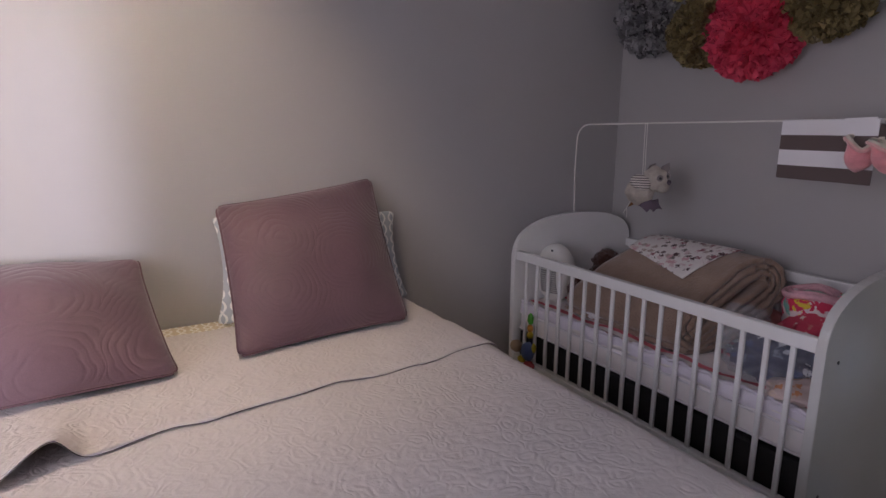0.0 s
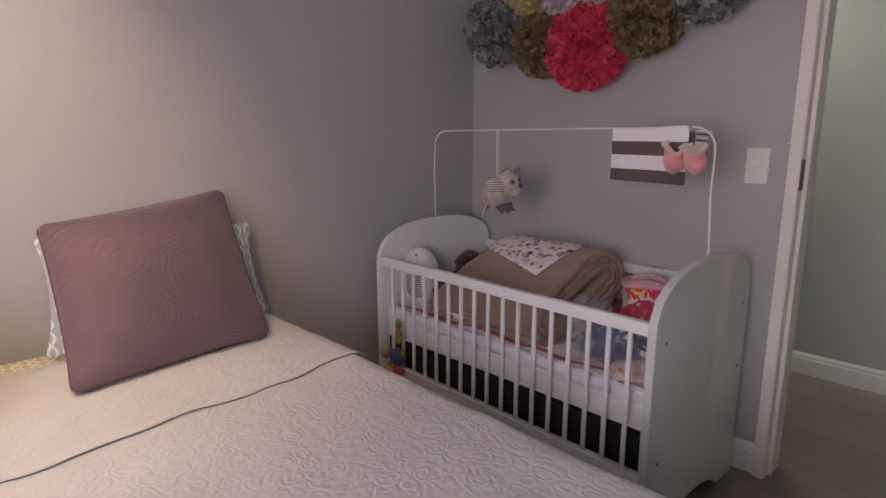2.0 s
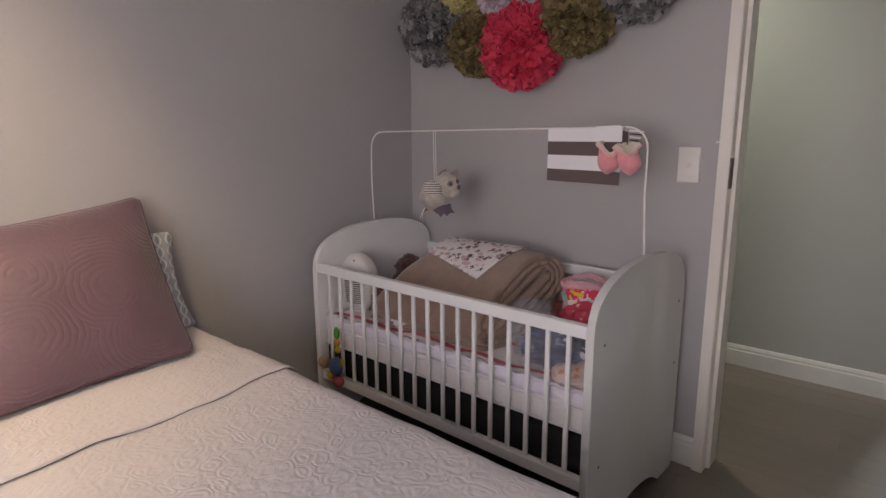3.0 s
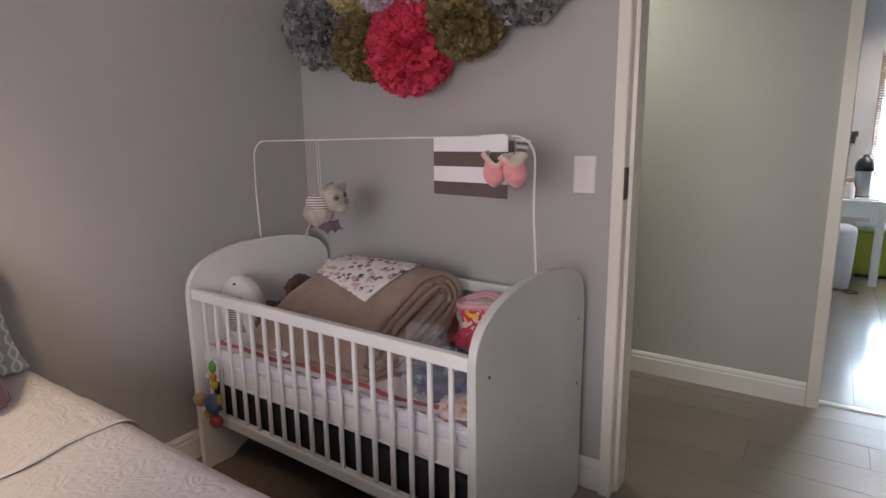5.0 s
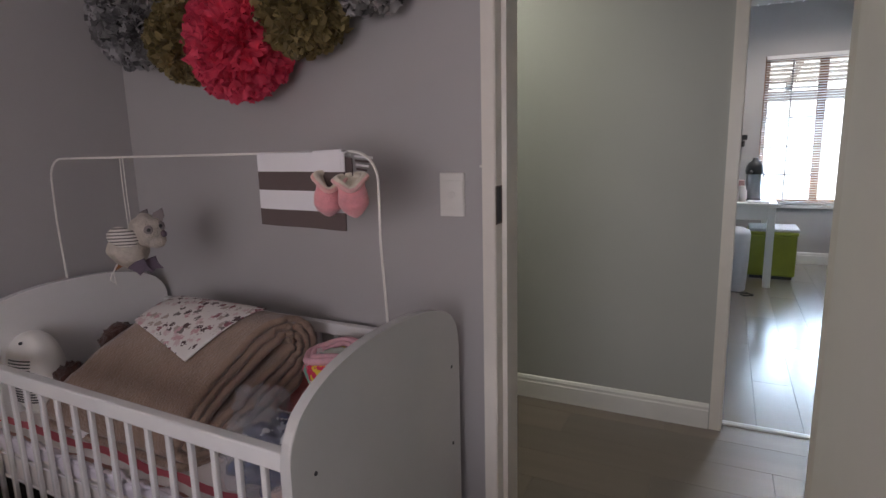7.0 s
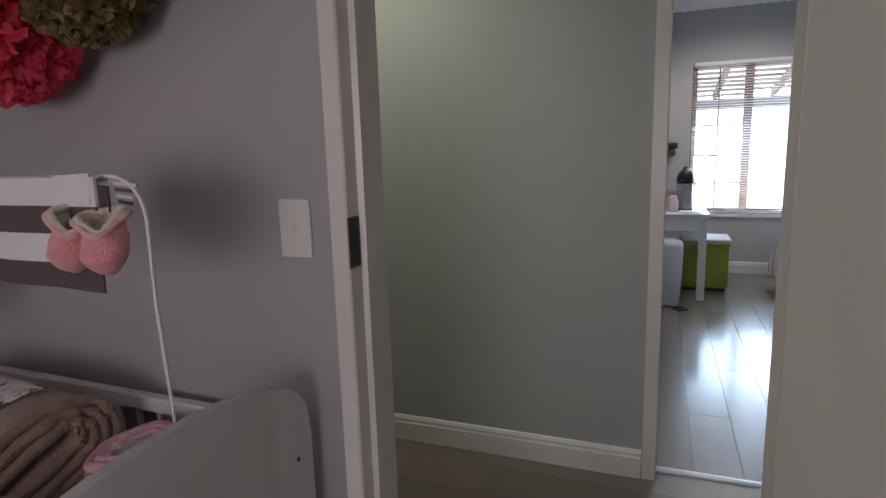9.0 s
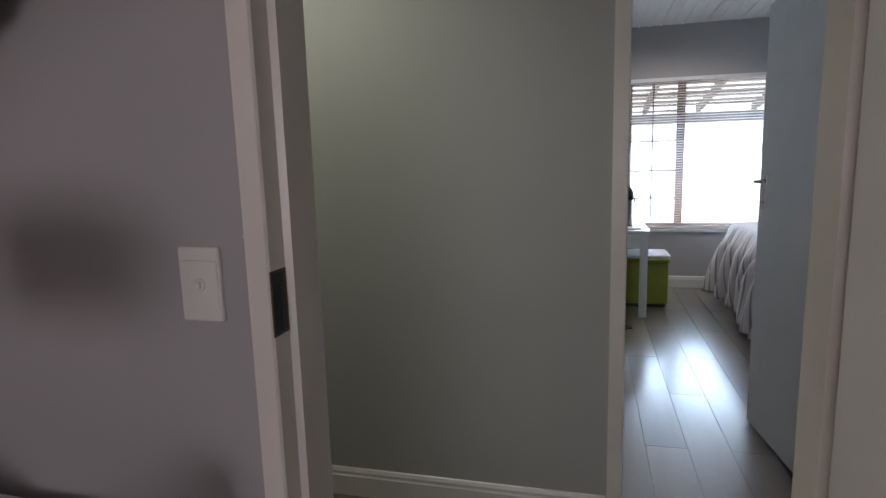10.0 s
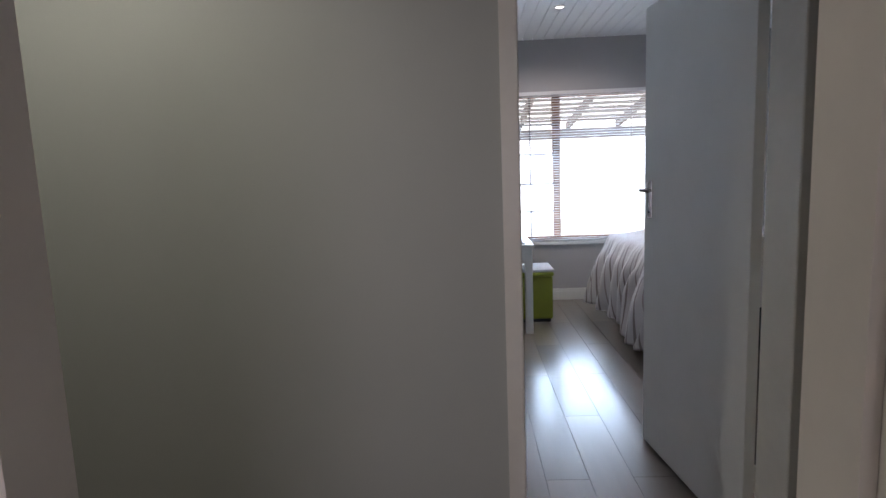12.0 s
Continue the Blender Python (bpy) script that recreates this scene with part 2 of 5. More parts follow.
DARKMETAL = plain("dark_strike_metal", (0.16, 0.12, 0.10), 0.32, 0.9, var=0.45, big=30)
WHITEPLASTIC = plain("white_plastic", (0.78, 0.76, 0.71), 0.35, var=0.03)
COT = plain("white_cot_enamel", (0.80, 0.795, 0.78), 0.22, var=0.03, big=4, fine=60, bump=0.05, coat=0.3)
# cot enamel with the door-side panel's shade put into a greyer base
COT_SHADED = plain("shaded_cot_gloss", (0.62, 0.62, 0.60), 0.2, var=0.03, big=4, fine=60, bump=0.04, coat=0.4)
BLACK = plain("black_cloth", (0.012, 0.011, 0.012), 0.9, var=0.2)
BLACKPLASTIC = plain("black_plastic", (0.02, 0.02, 0.022), 0.4, var=0.2)
QUILT = embossed("beige_scroll_coverlet", (0.62, 0.575, 0.56))
HEM_SHADE = plain("dark_hem_shade", (0.035, 0.03, 0.04), 0.9)
CUSHION = quilted_rings("mauve_ring_quilting", (0.128, 0.070, 0.088))
CUSHEDGE = plain("mauve_piping", (0.12, 0.065, 0.075), 0.75, var=0.15, fine=400)
LATT = lattice("grey_white_lattice_cotton", (0.42, 0.46, 0.50), (0.78, 0.78, 0.76), 24.0, "xz")
SHEET = lattice("cream_lattice_sheet", (0.62, 0.53, 0.38), (0.80, 0.77, 0.70), 24.0, "xy")
MATTRESS = plain("white_mattress_ticking", (0.78, 0.74, 0.72), 0.85, var=0.06, big=12, fine=120, bump=0.4, distance=0.003)
BLANKET = plain("taupe_fleece", (0.30, 0.205, 0.152), 0.95, var=0.18, big=14, fine=130, bump=0.9, distance=0.006, sheen=0.4)
KERCHIEF = spotted("white_floral_cotton", (0.78, 0.74, 0.71), [(0.10, 0.06, 0.06), (0.30, 0.12, 0.14), (0.20, 0.17, 0.16), (0.62, 0.38, 0.40), (0.46, 0.38, 0.34), (0.66, 0.52, 0.52)], 36.0, 0.43)
PINK = plain("pink_fleece", (0.80, 0.32, 0.34), 0.95, var=0.15, big=30, fine=260, bump=0.8, distance=0.004, sheen=0.4)
CREAMFUR = plain("cream_fleece", (0.74, 0.66, 0.54), 0.95, var=0.12, big=40, fine=240, bump=0.9, distance=0.005, sheen=0.4)
BROWNFUR = plain("brown_plush", (0.070, 0.022, 0.012), 0.95, var=0.3, big=40, fine=240, bump=0.9, distance=0.006, sheen=0.3)
TANFUR = plain("tan_plush", (0.28, 0.125, 0.05), 0.95, var=0.2, big=40, fine=240, bump=0.9, distance=0.005)
DENIM = spotted("dark_blue_printed_cloth", (0.06, 0.07, 0.13), [(0.62, 0.64, 0.68), (0.10, 0.13, 0.28), (0.30, 0.33, 0.40)], 24.0, 0.34)
BROWNBAND = plain("dark_taupe_knit", (0.115, 0.085, 0.08), 0.9, var=0.1, fine=400, bump=0.4)
WHITEBAND = plain("white_knit", (0.76, 0.74, 0.75), 0.9, var=0.04, fine=400, bump=0.4)


# ---------------------------------------------------------------- mesh helpers
def from_bm(name, bm, material, smooth=False):
    me = bpy.data.meshes.new(name)
    bmesh.ops.recalc_face_normals(bm, faces=bm.faces)
    bm.to_mesh(me)
    bm.free()
    for m in material if isinstance(material, (list, tuple)) else [material]:
        me.materials.append(m)
    if smooth:
        for p in me.polygons:
            p.use_smooth = True
    return me


def thing(name, base, label, category, group="", kind=""):
    ob = new(name)
    ob.empty_display_size = 0.1
    ob.location = base
    return tagged(ob, label, category, group, kind)


def world_of(ob):
    m = ob.matrix_basis.copy()
    while ob.parent:
        m = ob.parent.matrix_basis @ ob.matrix_parent_inverse @ m
        ob = ob.parent
    return m


def part(name, bm, material, parent, label="", smooth=False):
    """Links a bmesh, given in world places, as one mesh under a thing or a part."""
    me = bm if isinstance(bm, bpy.types.Mesh) else from_bm(name, bm, material, smooth)
    ob = new(name, me)
    ob.parent = parent
    ob.matrix_parent_inverse = world_of(parent).inverted()
    if label:
        tagged(ob, label)
    return ob


def single(name, bm, material, label, category, smooth=False, group="", kind=""):
    """A thing that is one mesh."""
    return tagged(new(name, from_bm(name, bm, material, smooth)), label, category, group, kind)


def structure(name, bm, material, label="", category="", smooth=False):
    return tagged(new(name, from_bm(name, bm, material, smooth)), label, category, "", "structure")


def box(x0, x1, y0, y1, z0, z1, bevel=0.0, segs=2, bm=None):
    bm = bm or bmesh.new()
    m = Matrix.Translation(((x0 + x1) / 2, (y0 + y1) / 2, (z0 + z1) / 2)) @ Matrix.Diagonal((abs(x1 - x0), abs(y1 - y0), abs(z1 - z0), 1))
    made = bmesh.ops.create_cube(bm, size=1.0, matrix=m)["verts"]
    if bevel:
        edges = list({e for v in made for e in v.link_edges})
        bmesh.ops.bevel(bm, geom=edges, offset=bevel, segments=segs, affect="EDGES", profile=0.5)
    return bm


def tube(points, radius, segs=10, closed=False, bm=None, caps=True):
    """A round bar along points; radius may be one number or one for each point."""
    bm = bm or bmesh.new()
    pts = [Vector(p) for p in points]
    n = len(pts)
    rings, side = [], None
    for i, p in enumerate(pts):
        a, b = (pts[i - 1], pts[(i + 1) % n]) if closed else (pts[max(i - 1, 0)], pts[min(i + 1, n - 1)])
        way = (b - a).normalized()
        if side is None:
            side = way.orthogonal().normalized()
        side = (side - way * side.dot(way)).normalized()
        up = way.cross(side)
        r = radius[i] if hasattr(radius, "__len__") else radius
        rings.append([bm.verts.new(p + r * (math.cos(2 * math.pi * k / segs) * side + math.sin(2 * math.pi * k / segs) * up)) for k in range(segs)])
    for i in range(n if closed else n - 1):
        a, b = rings[i], rings[(i + 1) % n]
        for k in range(segs):
            bm.faces.new((a[k], a[(k + 1) % segs], b[(k + 1) % segs], b[k]))
    if caps and not closed:
        bm.faces.new(rings[0][::-1])
        bm.faces.new(rings[-1])
    return bm


def extruded(outline, axis, a, b, bevel=0.0, bm=None):
    """A plate: a closed outline of pairs, pushed along an axis from a to b."""
    bm = bm or bmesh.new()

    def at(p, v):
        return {"x": (v, p[0], p[1]), "y": (p[0], v, p[1]), "z": (p[0], p[1], v)}[axis]

    lo = [bm.verts.new(at(p, a)) for p in outline]
    hi = [bm.verts.new(at(p, b)) for p in outline]
    n = len(outline)
    caps = [bm.faces.new(lo[::-1]), bm.faces.new(hi)]
    for i in range(n):
        bm.faces.new((lo[i], lo[(i + 1) % n], hi[(i + 1) % n], hi[i]))
    if bevel:
        edges = list({e for f in caps for e in f.edges})
        bmesh.ops.bevel(bm, geom=edges, offset=bevel, segments=2, affect="EDGES", profile=0.5)
    return bm


def sheet_grid(nu, nv, place, bm=None, wrap_u=False):
    """A sheet of quads: place(u, v) for u, v in 0..1."""
    bm = bm or bmesh.new()
    vs = [[bm.verts.new(place(i / nu, j / nv)) for j in range(nv + 1)] for i in range(nu if wrap_u else nu + 1)]
    for i in range(nu):
        for j in range(nv):
            i2 = (i + 1) % len(vs) if wrap_u else i + 1
            bm.faces.new((vs[i][j], vs[i2][j], vs[i2][j + 1], vs[i][j + 1]))
    return bm


def thick_grid(nu, nv, place, thick):
    """A closed slab of cloth: place gives the top, thick the way down to its underside."""
    bm = bmesh.new()
    top = [[bm.verts.new(place(i / nu, j / nv)) for j in range(nv + 1)] for i in range(nu + 1)]
    low = [[bm.verts.new(Vector(place(i / nu, j / nv)) + Vector(thick)) for j in range(nv + 1)] for i in range(nu + 1)]
    for i in range(nu):
        for j in range(nv):
            bm.faces.new((top[i][j], top[i + 1][j], top[i + 1][j + 1], top[i][j + 1]))
            bm.faces.new((low[i][j], low[i][j + 1], low[i + 1][j + 1], low[i + 1][j]))
    for i in range(nu):
        bm.faces.new((top[i][0], low[i][0], low[i + 1][0], top[i + 1][0]))
        bm.faces.new((top[i][nv], top[i + 1][nv], low[i + 1][nv], low[i][nv]))
    for j in range(nv):
        bm.faces.new((top[0][j], top[0][j + 1], low[0][j + 1], low[0][j]))
        bm.faces.new((top[nu][j], low[nu][j], low[nu][j + 1], top[nu][j + 1]))
    return bm


def blob(centre, radii, lumps=0.06, freq=9.0, seed=0.0, level=3, turn=None, bm=None):
    """A soft rounded body with an uneven surface."""
    bm = bm or bmesh.new()
    made = bmesh.ops.create_icosphere(bm, subdivisions=level, radius=1.0)["verts"]
    for v in made:
        p = v.co.copy()
        k = 1 + lumps * noise.noise(p * freq * 0.25 + Vector((seed, seed * 1.7, 3)))
        q = Vector((p.x * radii[0], p.y * radii[1], p.z * radii[2])) * k
        if turn:
            q = turn @ q
        v.co = q + Vector(centre)
    return bm


def lathe(centre, profile, segs=24, bm=None):
    """A turned body round a vertical axis: pairs of radius and height."""
    bm = bm or bmesh.new()
    rings = [[bm.verts.new((centre[0] + r * math.cos(2 * math.pi * k / segs), centre[1] + r * math.sin(2 * math.pi * k / segs), centre[2] + z)) for k in range(segs)] for r, z in profile]
    for a, b in zip(rings, rings[1:]):
        for k in range(segs):
            bm.faces.new((a[k], a[(k + 1) % segs], b[(k + 1) % segs], b[k]))
    bm.faces.new(rings[0][::-1])
    bm.faces.new(rings[-1])
    return bm


# ---------------------------------------------------------------- the rooms
TOP = 2.62          # ceilings
WEST, SOUTH = -3.30, -3.30
D1A, D1B = -1.505, -2.40     # nursery doorway in the wall, with its frame
D2A, D2B = -2.110, -3.010    # doorway opposite
HEAD = 2.09
W0, W1 = 0.0, 0.105          # nursery's east wall
P0, P1 = 1.220, 1.395        # far wall of the passage
FAR = 5.39                   # window wall of the second bedroom
WIN_A, WIN_B, WIN_LO, WIN_HI = -2.41, -4.15, 0.615, 2.12
PN, PS = 1.2, -4.6           # passage ends
BN, BS = -1.35, -5.9         # second bedroom, north and south


def wall_with_hole(name, axis, a, b, s0, s1, h0, h1, z0, z1, mat, label):
    """A wall from a to b thick, s0 to s1 long, with one opening h0..h1, z0..z1."""
    bm = bmesh.new()
    lo, hi = sorted((s0, s1))
    g0, g1 = sorted((h0, h1))

    def piece(p, q, r, s):
        if axis == "x":
            box(a, b, p, q, r, s, bm=bm)
        else:
            box(p, q, a, b, r, s, bm=bm)

    piece(lo, g0, 0, TOP)
    piece(g1, hi, 0, TOP)
    piece(g0, g1, z1, TOP)
    if z0 > 0:
        piece(g0, g1, 0, z0)
    bmesh.ops.remove_doubles(bm, verts=bm.verts, dist=1e-5)
    return structure(name, bm, mat, label, "wall")


structure("wall_north", box(WEST - 0.2, W1, 0.0, 0.2, 0, TOP), WALL, "plain grey painted bedroom wall behind the bed", "wall")
wall_with_hole("wall_east", "x", W0, W1, 0.0, SOUTH - 0.2, D1A - 0.02, D1B + 0.02, 0, HEAD - 0.02, WALL, "grey painted wall with a doorway beside the cot")
wall_with_hole("wall_west", "x", WEST - 0.2, WEST, 0.0, SOUTH - 0.2, -1.00, -2.70, 0.72, 1.84, WALL, "grey painted wall with the nursery window")
structure("wall_south", box(WEST, W0, SOUTH - 0.2, SOUTH, 0, TOP), WALL, "plain grey painted bedroom wall", "wall")
wall_with_hole("wall_passage", "x", P0, P1, PN, PS, D2A - 0.02, D2B + 0.02, 0, HEAD - 0.02, PWALL, "sage-grey painted passage wall with a doorway")
structure("wall_passage_west", box(W0, W1, 0.2, PN, 0, TOP), PWALL, "sage-grey painted passage wall", "wall")
structure("wall_passage_west_end", box(W0, W1, PS, SOUTH - 0.2, 0, TOP), PWALL, "sage-grey painted passage wall", "wall")
structure("wall_passage_north", box(W0, P1, PN, PN + 0.15, 0, TOP), PWALL, "sage-grey painted passage end wall", "wall")
structure("wall_passage_south", box(W0, P1, PS - 0.15, PS, 0, TOP), PWALL, "sage-grey painted passage end wall", "wall")
structure("wall_bedroom_north", box(P1, FAR, BN, BN + 0.15, 0, TOP), WALL, "grey painted bedroom wall", "wall")
structure("wall_bedroom_south", box(P1, FAR, BS - 0.15, BS, 0, TOP), WALL, "grey painted bedroom wall", "wall")
structure("wall_bedroom_west", box(P1 - 0.1, P1, BS, PS - 0.15, 0, TOP), WALL, "grey painted bedroom wall", "wall")
wall_with_hole("wall_window", "x", FAR, FAR + 0.22, BN + 0.15, BS - 0.15, WIN_A, WIN_B, WIN_LO, WIN_HI, WALL, "grey painted wall with a wide window")
structure("ceiling_nursery", box(WEST - 0.2, W1, SOUTH - 0.2, 0.2, TOP, TOP + 0.1), CEIL, "flat white painted ceiling", "ceiling")
structure("ceiling_passage", box(W1, P1, PS - 0.15, PN + 0.15, TOP, TOP + 0.1), CEIL, "flat white painted ceiling", "ceiling")


def boarded_ceiling():
    bm = bmesh.new()
    y = BS
    while y < BN:
        box(P1, FAR, y + 0.003, min(y + 0.1, BN) - 0.003, TOP, TOP + 0.02, bm=bm)
        y += 0.1
    box(P1, FAR, BS - 0.15, BN + 0.15, TOP + 0.008, TOP + 0.1, bm=bm)
    return bm


structure("ceiling_bedroom", boarded_ceiling(), CEIL, "white boarded ceiling with fine joints", "ceiling")

# skirting boards: a flat with a stepped, rounded top
SKIRT_H = 0.12


def skirting(name, axis, wall, out, a, b, parent=None):
    """out: the way from the wall into the room, +1 or -1."""
    prof = [(0, 0), (0.016, 0), (0.016, 0.086), (0.012, 0.092), (0.012, 0.104), (0.006, 0.116), (0, SKIRT_H)]
    outline = [(wall + out * p, z) for p, z in prof]
    bm = bmesh.new()
    if axis == "y":
        extruded(outline, "y", a, b, bm=bm)
    else:
        extruded(outline, "x", a, b, bm=bm)
    return structure(name, bm, TRIM, "white painted skirting board with a moulded top", "skirting board")


skirting("baseboard_1", "y", W0, -1, D1A + 0.002, -0.017)
skirting("baseboard_2", "x", 0.0, -1, WEST, W0)
skirting("baseboard_3", "y", P0, -1, D2A + 0.004, PN)
skirting("baseboard_4", "y", P0, -1, PS, D2B - 0.004)
skirting("baseboard_5", "y", FAR, -1, BS, BN)
skirting("baseboard_6", "x", BN, -1, P1 + 0.03, FAR - 0.017)
skirting("baseboard_7", "y", W0, -1, SOUTH, D1B - 0.004)


# pressed-steel door frames
def door_frame(name, x_in, x_out, ya, yb, rebate_side, label):
    """Frame wrapping the wall from x_in to x_out; the leaf closes on the rebate_side (-1: towards -x)."""
    t = thing(name, ((x_in + x_out) / 2, (ya + yb) / 2, 0), label, "door frame", kind="structure")
    face, deep, step = 0.040, 0.050, 0.013

    def profile(sign, y):
        # face seen from the room, rebate, stop, soffit; pairs (x, y)
        lo, hi = (x_in, x_out) if rebate_side < 0 else (x_out, x_in)
        d = 1 if hi > lo else -1
        r = 0.004
        return [(lo, y), (lo, y + sign * (face - r)), (lo + d * r, y + sign * face), (lo + d * deep, y + sign * face),
                (lo + d * (deep + 0.004), y + sign * (face + step)), (hi - d * r, y + sign * (face + step)), (hi, y + sign * (face + step - r)), (hi, y)]

    part("jamb", extruded(profile(-1, ya), "z", 0, HEAD), FRAME, t)
    part("jamb", extruded(profile(1, yb), "z", 0, HEAD), FRAME, t)
    head = [(x, z) for x, z in ((p[0], HEAD - (p[1] - 0)) for p in profile(1, 0.0))]
    part("head", extruded(head, "y", yb + face + step, ya - face - step), FRAME, t)
    return t


f1 = door_frame("door_frame_1", -0.030, 0.120, D1A, D1B, -1, "cream enamelled steel door frame with a rebate")
f2 = door_frame("door_frame_2", 1.208, 1.425, D2A, D2B, 1, "cream enamelled steel door frame with hinges")


def strike(parent):
    y = D1A - 0.040
    bm = bmesh.new()
    # worn rim round a flat dark plate that stands for the hole's shade
    for z0, z1, x0, x1 in ((1.100, 1.104, -0.028, 0.018), (1.204, 1.208, -0.028, 0.018), (1.104, 1.204, -0.028, -0.024), (1.104, 1.204, 0.014, 0.018)):
        box(x0, x1, y - 0.0015, y + 0.001, z0, z1, bm=bm)
    part("strike_plate", bm, DARKMETAL, parent, "dark worn metal strike plate")
    bm = box(-0.024, 0.014, y - 0.0008, y + 0.001, 1.104, 1.204)
    box(-0.002, 0.002, y - 0.002, y, 1.104, 1.204, bm=bm)
    part("strike_hole_shade", bm, BLACKPLASTIC, parent, "flat dark plate for the shaded latch opening")


strike(f1)


def hinge_parts(parent, x, y):
    for z in (0.25, 1.05, 1.92):
        bm = tube([(x, y, z - 0.05), (x, y, z - 0.017), (x, y, z - 0.016), (x, y, z + 0.016), (x, y, z + 0.017), (x, y, z + 0.05)], [0.006, 0.006, 0.005, 0.005, 0.006, 0.006], 10)
        part("hinge", bm, FRAME, parent, "painted steel butt hinge")


hinge_parts(f2, 1.431, -2.972)


def door_leaf(name, hinge, angle, width, height, thick, mat, label, side):
    """A flush leaf. angle: heading of the leaf from its hinge, in degrees; side: +1 puts its thickness to the left of that."""
    t = thing(name, (hinge[0], hinge[1], 0.0), label, "door", kind="structure")
    m = pose(hinge[0], hinge[1], 0, 0, 0, angle)
    bm = box(0.004, width, 0.0 if side > 0 else -thick, thick if side > 0 else 0.0, 0.010, height, 0.002, 1)
    bmesh.ops.transform(bm, matrix=m, verts=bm.verts)
    part("leaf", bm, mat, t)
    for s, y in ((1, thick if side > 0 else 0.0), (-1, 0.0 if side > 0 else -thick)):
        bm = box(width - 0.085, width - 0.042, min(y, y + s * 0.006), max(y, y + s * 0.006), 1.105, 1.275, 0.003, 2)
        bmesh.ops.transform(bm, matrix=m, verts=bm.verts)
        plate = part("handle_plate", bm, CHROME, t, "satin chrome handle plate")
        hx, hz = width - 0.062, 1.235
        path = [(hx, y + s * 0.004, hz), (hx, y + s * 0.040, hz), (hx - 0.004, y + s * 0.050, hz), (hx - 0.014, y + s * 0.054, hz), (hx - 0.11, y + s * 0.052, hz)]
        bm = tube(path, 0.0085, 10)
        bmesh.ops.transform(bm, matrix=m, verts=bm.verts)
        part("lever", bm, CHROME, plate, "satin chrome lever", True)
        bm = tube([(hx, y + s * 0.006, 1.135), (hx, y + s * 0.0085, 1.135)], 0.007, 10)
        bmesh.ops.transform(bm, matrix=m, verts=bm.verts)
        part("keyhole", bm, BLACKPLASTIC, plate, "dark keyhole")
    return t


door_leaf("door_1", (-0.033, -2.376), 184.0, 0.80, 2.035, 0.040, LEAF, "pale flush nursery door standing wide open", -1)
door_leaf("door_2", (1.418, -2.966), 6.2, 0.835, 2.045, 0.040, LEAF2, "grey flush door with chrome lever handle, standing open", 1)

# light switch
sw = thing("light_switch", (-0.004, -1.401, 1.18), "cream plastic light switch on the grey wall", "light switch")
plate = part("cover_plate", box(-0.010, 0.0, -1.440, -1.362, 1.116, 1.244, 0.003, 2), WHITEPLASTIC, sw)
part("inner_plate", box(-0.0122, -0.009, -1.4365, -1.3655, 1.139, 1.221, 0.0008, 1), WHITEPLASTIC, plate)
part("button_ring", tube([(-0.0112, -1.401, 1.180), (-0.0135, -1.401, 1.180), (-0.0145, -1.401, 1.180)], [0.0115, 0.0115, 0.0095], 24), WHITEPLASTIC, plate)
part("rocker", box(-0.019, -0.014, -1.4065, -1.3955, 1.1735, 1.1865, 0.002, 2), WHITEPLASTIC, plate)
single("wall_hook", blob((-0.006, -1.494, 1.262), (0.007, 0.006, 0.004), 0.3, 9, 2, 2), WHITEPLASTIC, "small white nail stub on the grey wall", "hook", True)

# threshold strip
single("threshold_strip", extruded([(1.280, 0.0), (1.284, 0.006), (1.300, 0.010), (1.316, 0.006), (1.320, 0.0)], "y", D2B + 0.055, D2A - 0.055), STEEL,
       "brushed aluminium threshold strip across the doorway", "threshold", kind="structure")


# nursery window, behind the camera
def window_unit(name, x, ya, yb, z0, z1, mat, label, mullions):
    t = thing(name, (x, (ya + yb) / 2, z0), label, "window", kind="structure")
    y0, y1 = sorted((ya, yb))
    for n, b in (("window_sill", (x - 0.035, x + 0.035, y0, y1, z0, z0 + 0.05)), ("head_rail", (x - 0.03, x + 0.03, y0, y1, z1 - 0.05, z1)),
                 ("stile", (x - 0.03, x + 0.03, y0, y0 + 0.05, z0 + 0.05, z1 - 0.05)), ("stile", (x - 0.03, x + 0.03, y1 - 0.05, y1, z0 + 0.05, z1 - 0.05))):
        part(n, box(*b, 0.004, 1), mat, t)
    for my in mullions:
        part("mullion", box(x - 0.03, x + 0.03, my - 0.04, my + 0.04, z0 + 0.05, z1 - 0.05, 0.004, 1), mat, t)
    return t


MERANTI = plain("varnished_meranti", (0.22, 0.105, 0.05), 0.45, var=0.25, big=9, fine=120)
window_unit("window_1", WEST - 0.1, -1.00, -2.70, 0.72, 1.84, MERANTI, "brown wooden window frame", [-1.85])
w2 = window_unit("window_2", FAR + 0.10, WIN_A, WIN_B, WIN_LO, WIN_HI, MERANTI, "varnished brown wooden window behind blinds", [-2.93])
BAR = plain("grey_burglar_bar", (0.06, 0.06, 0.065), 0.6, 0.2)
for z in (0.92, 1.20, 1.50, 1.80):
    part("burglar_bar", tube([(FAR + 0.055, WIN_A - 0.05, z), (FAR + 0.055, -2.90, z)], 0.012, 8), BAR, w2, "grey steel burglar bar")
part("burglar_bar", tube([(FAR + 0.055, -2.66, WIN_LO + 0.05), (FAR + 0.055, -2.66, WIN_HI - 0.05)], 0.008, 8), BAR, w2, "grey steel burglar bar")
for a, b in ((WIN_A - 0.05, -2.89), (-2.97, WIN_B + 0.05)):
    g = part("pane", box(FAR + 0.098, FAR + 0.102, a, b, WIN_LO + 0.05, WIN_HI - 0.05), glassy("window_glass", (1, 1, 1), 0.02, 1.45, True, 0.06), w2)
    g.visible_shadow = False
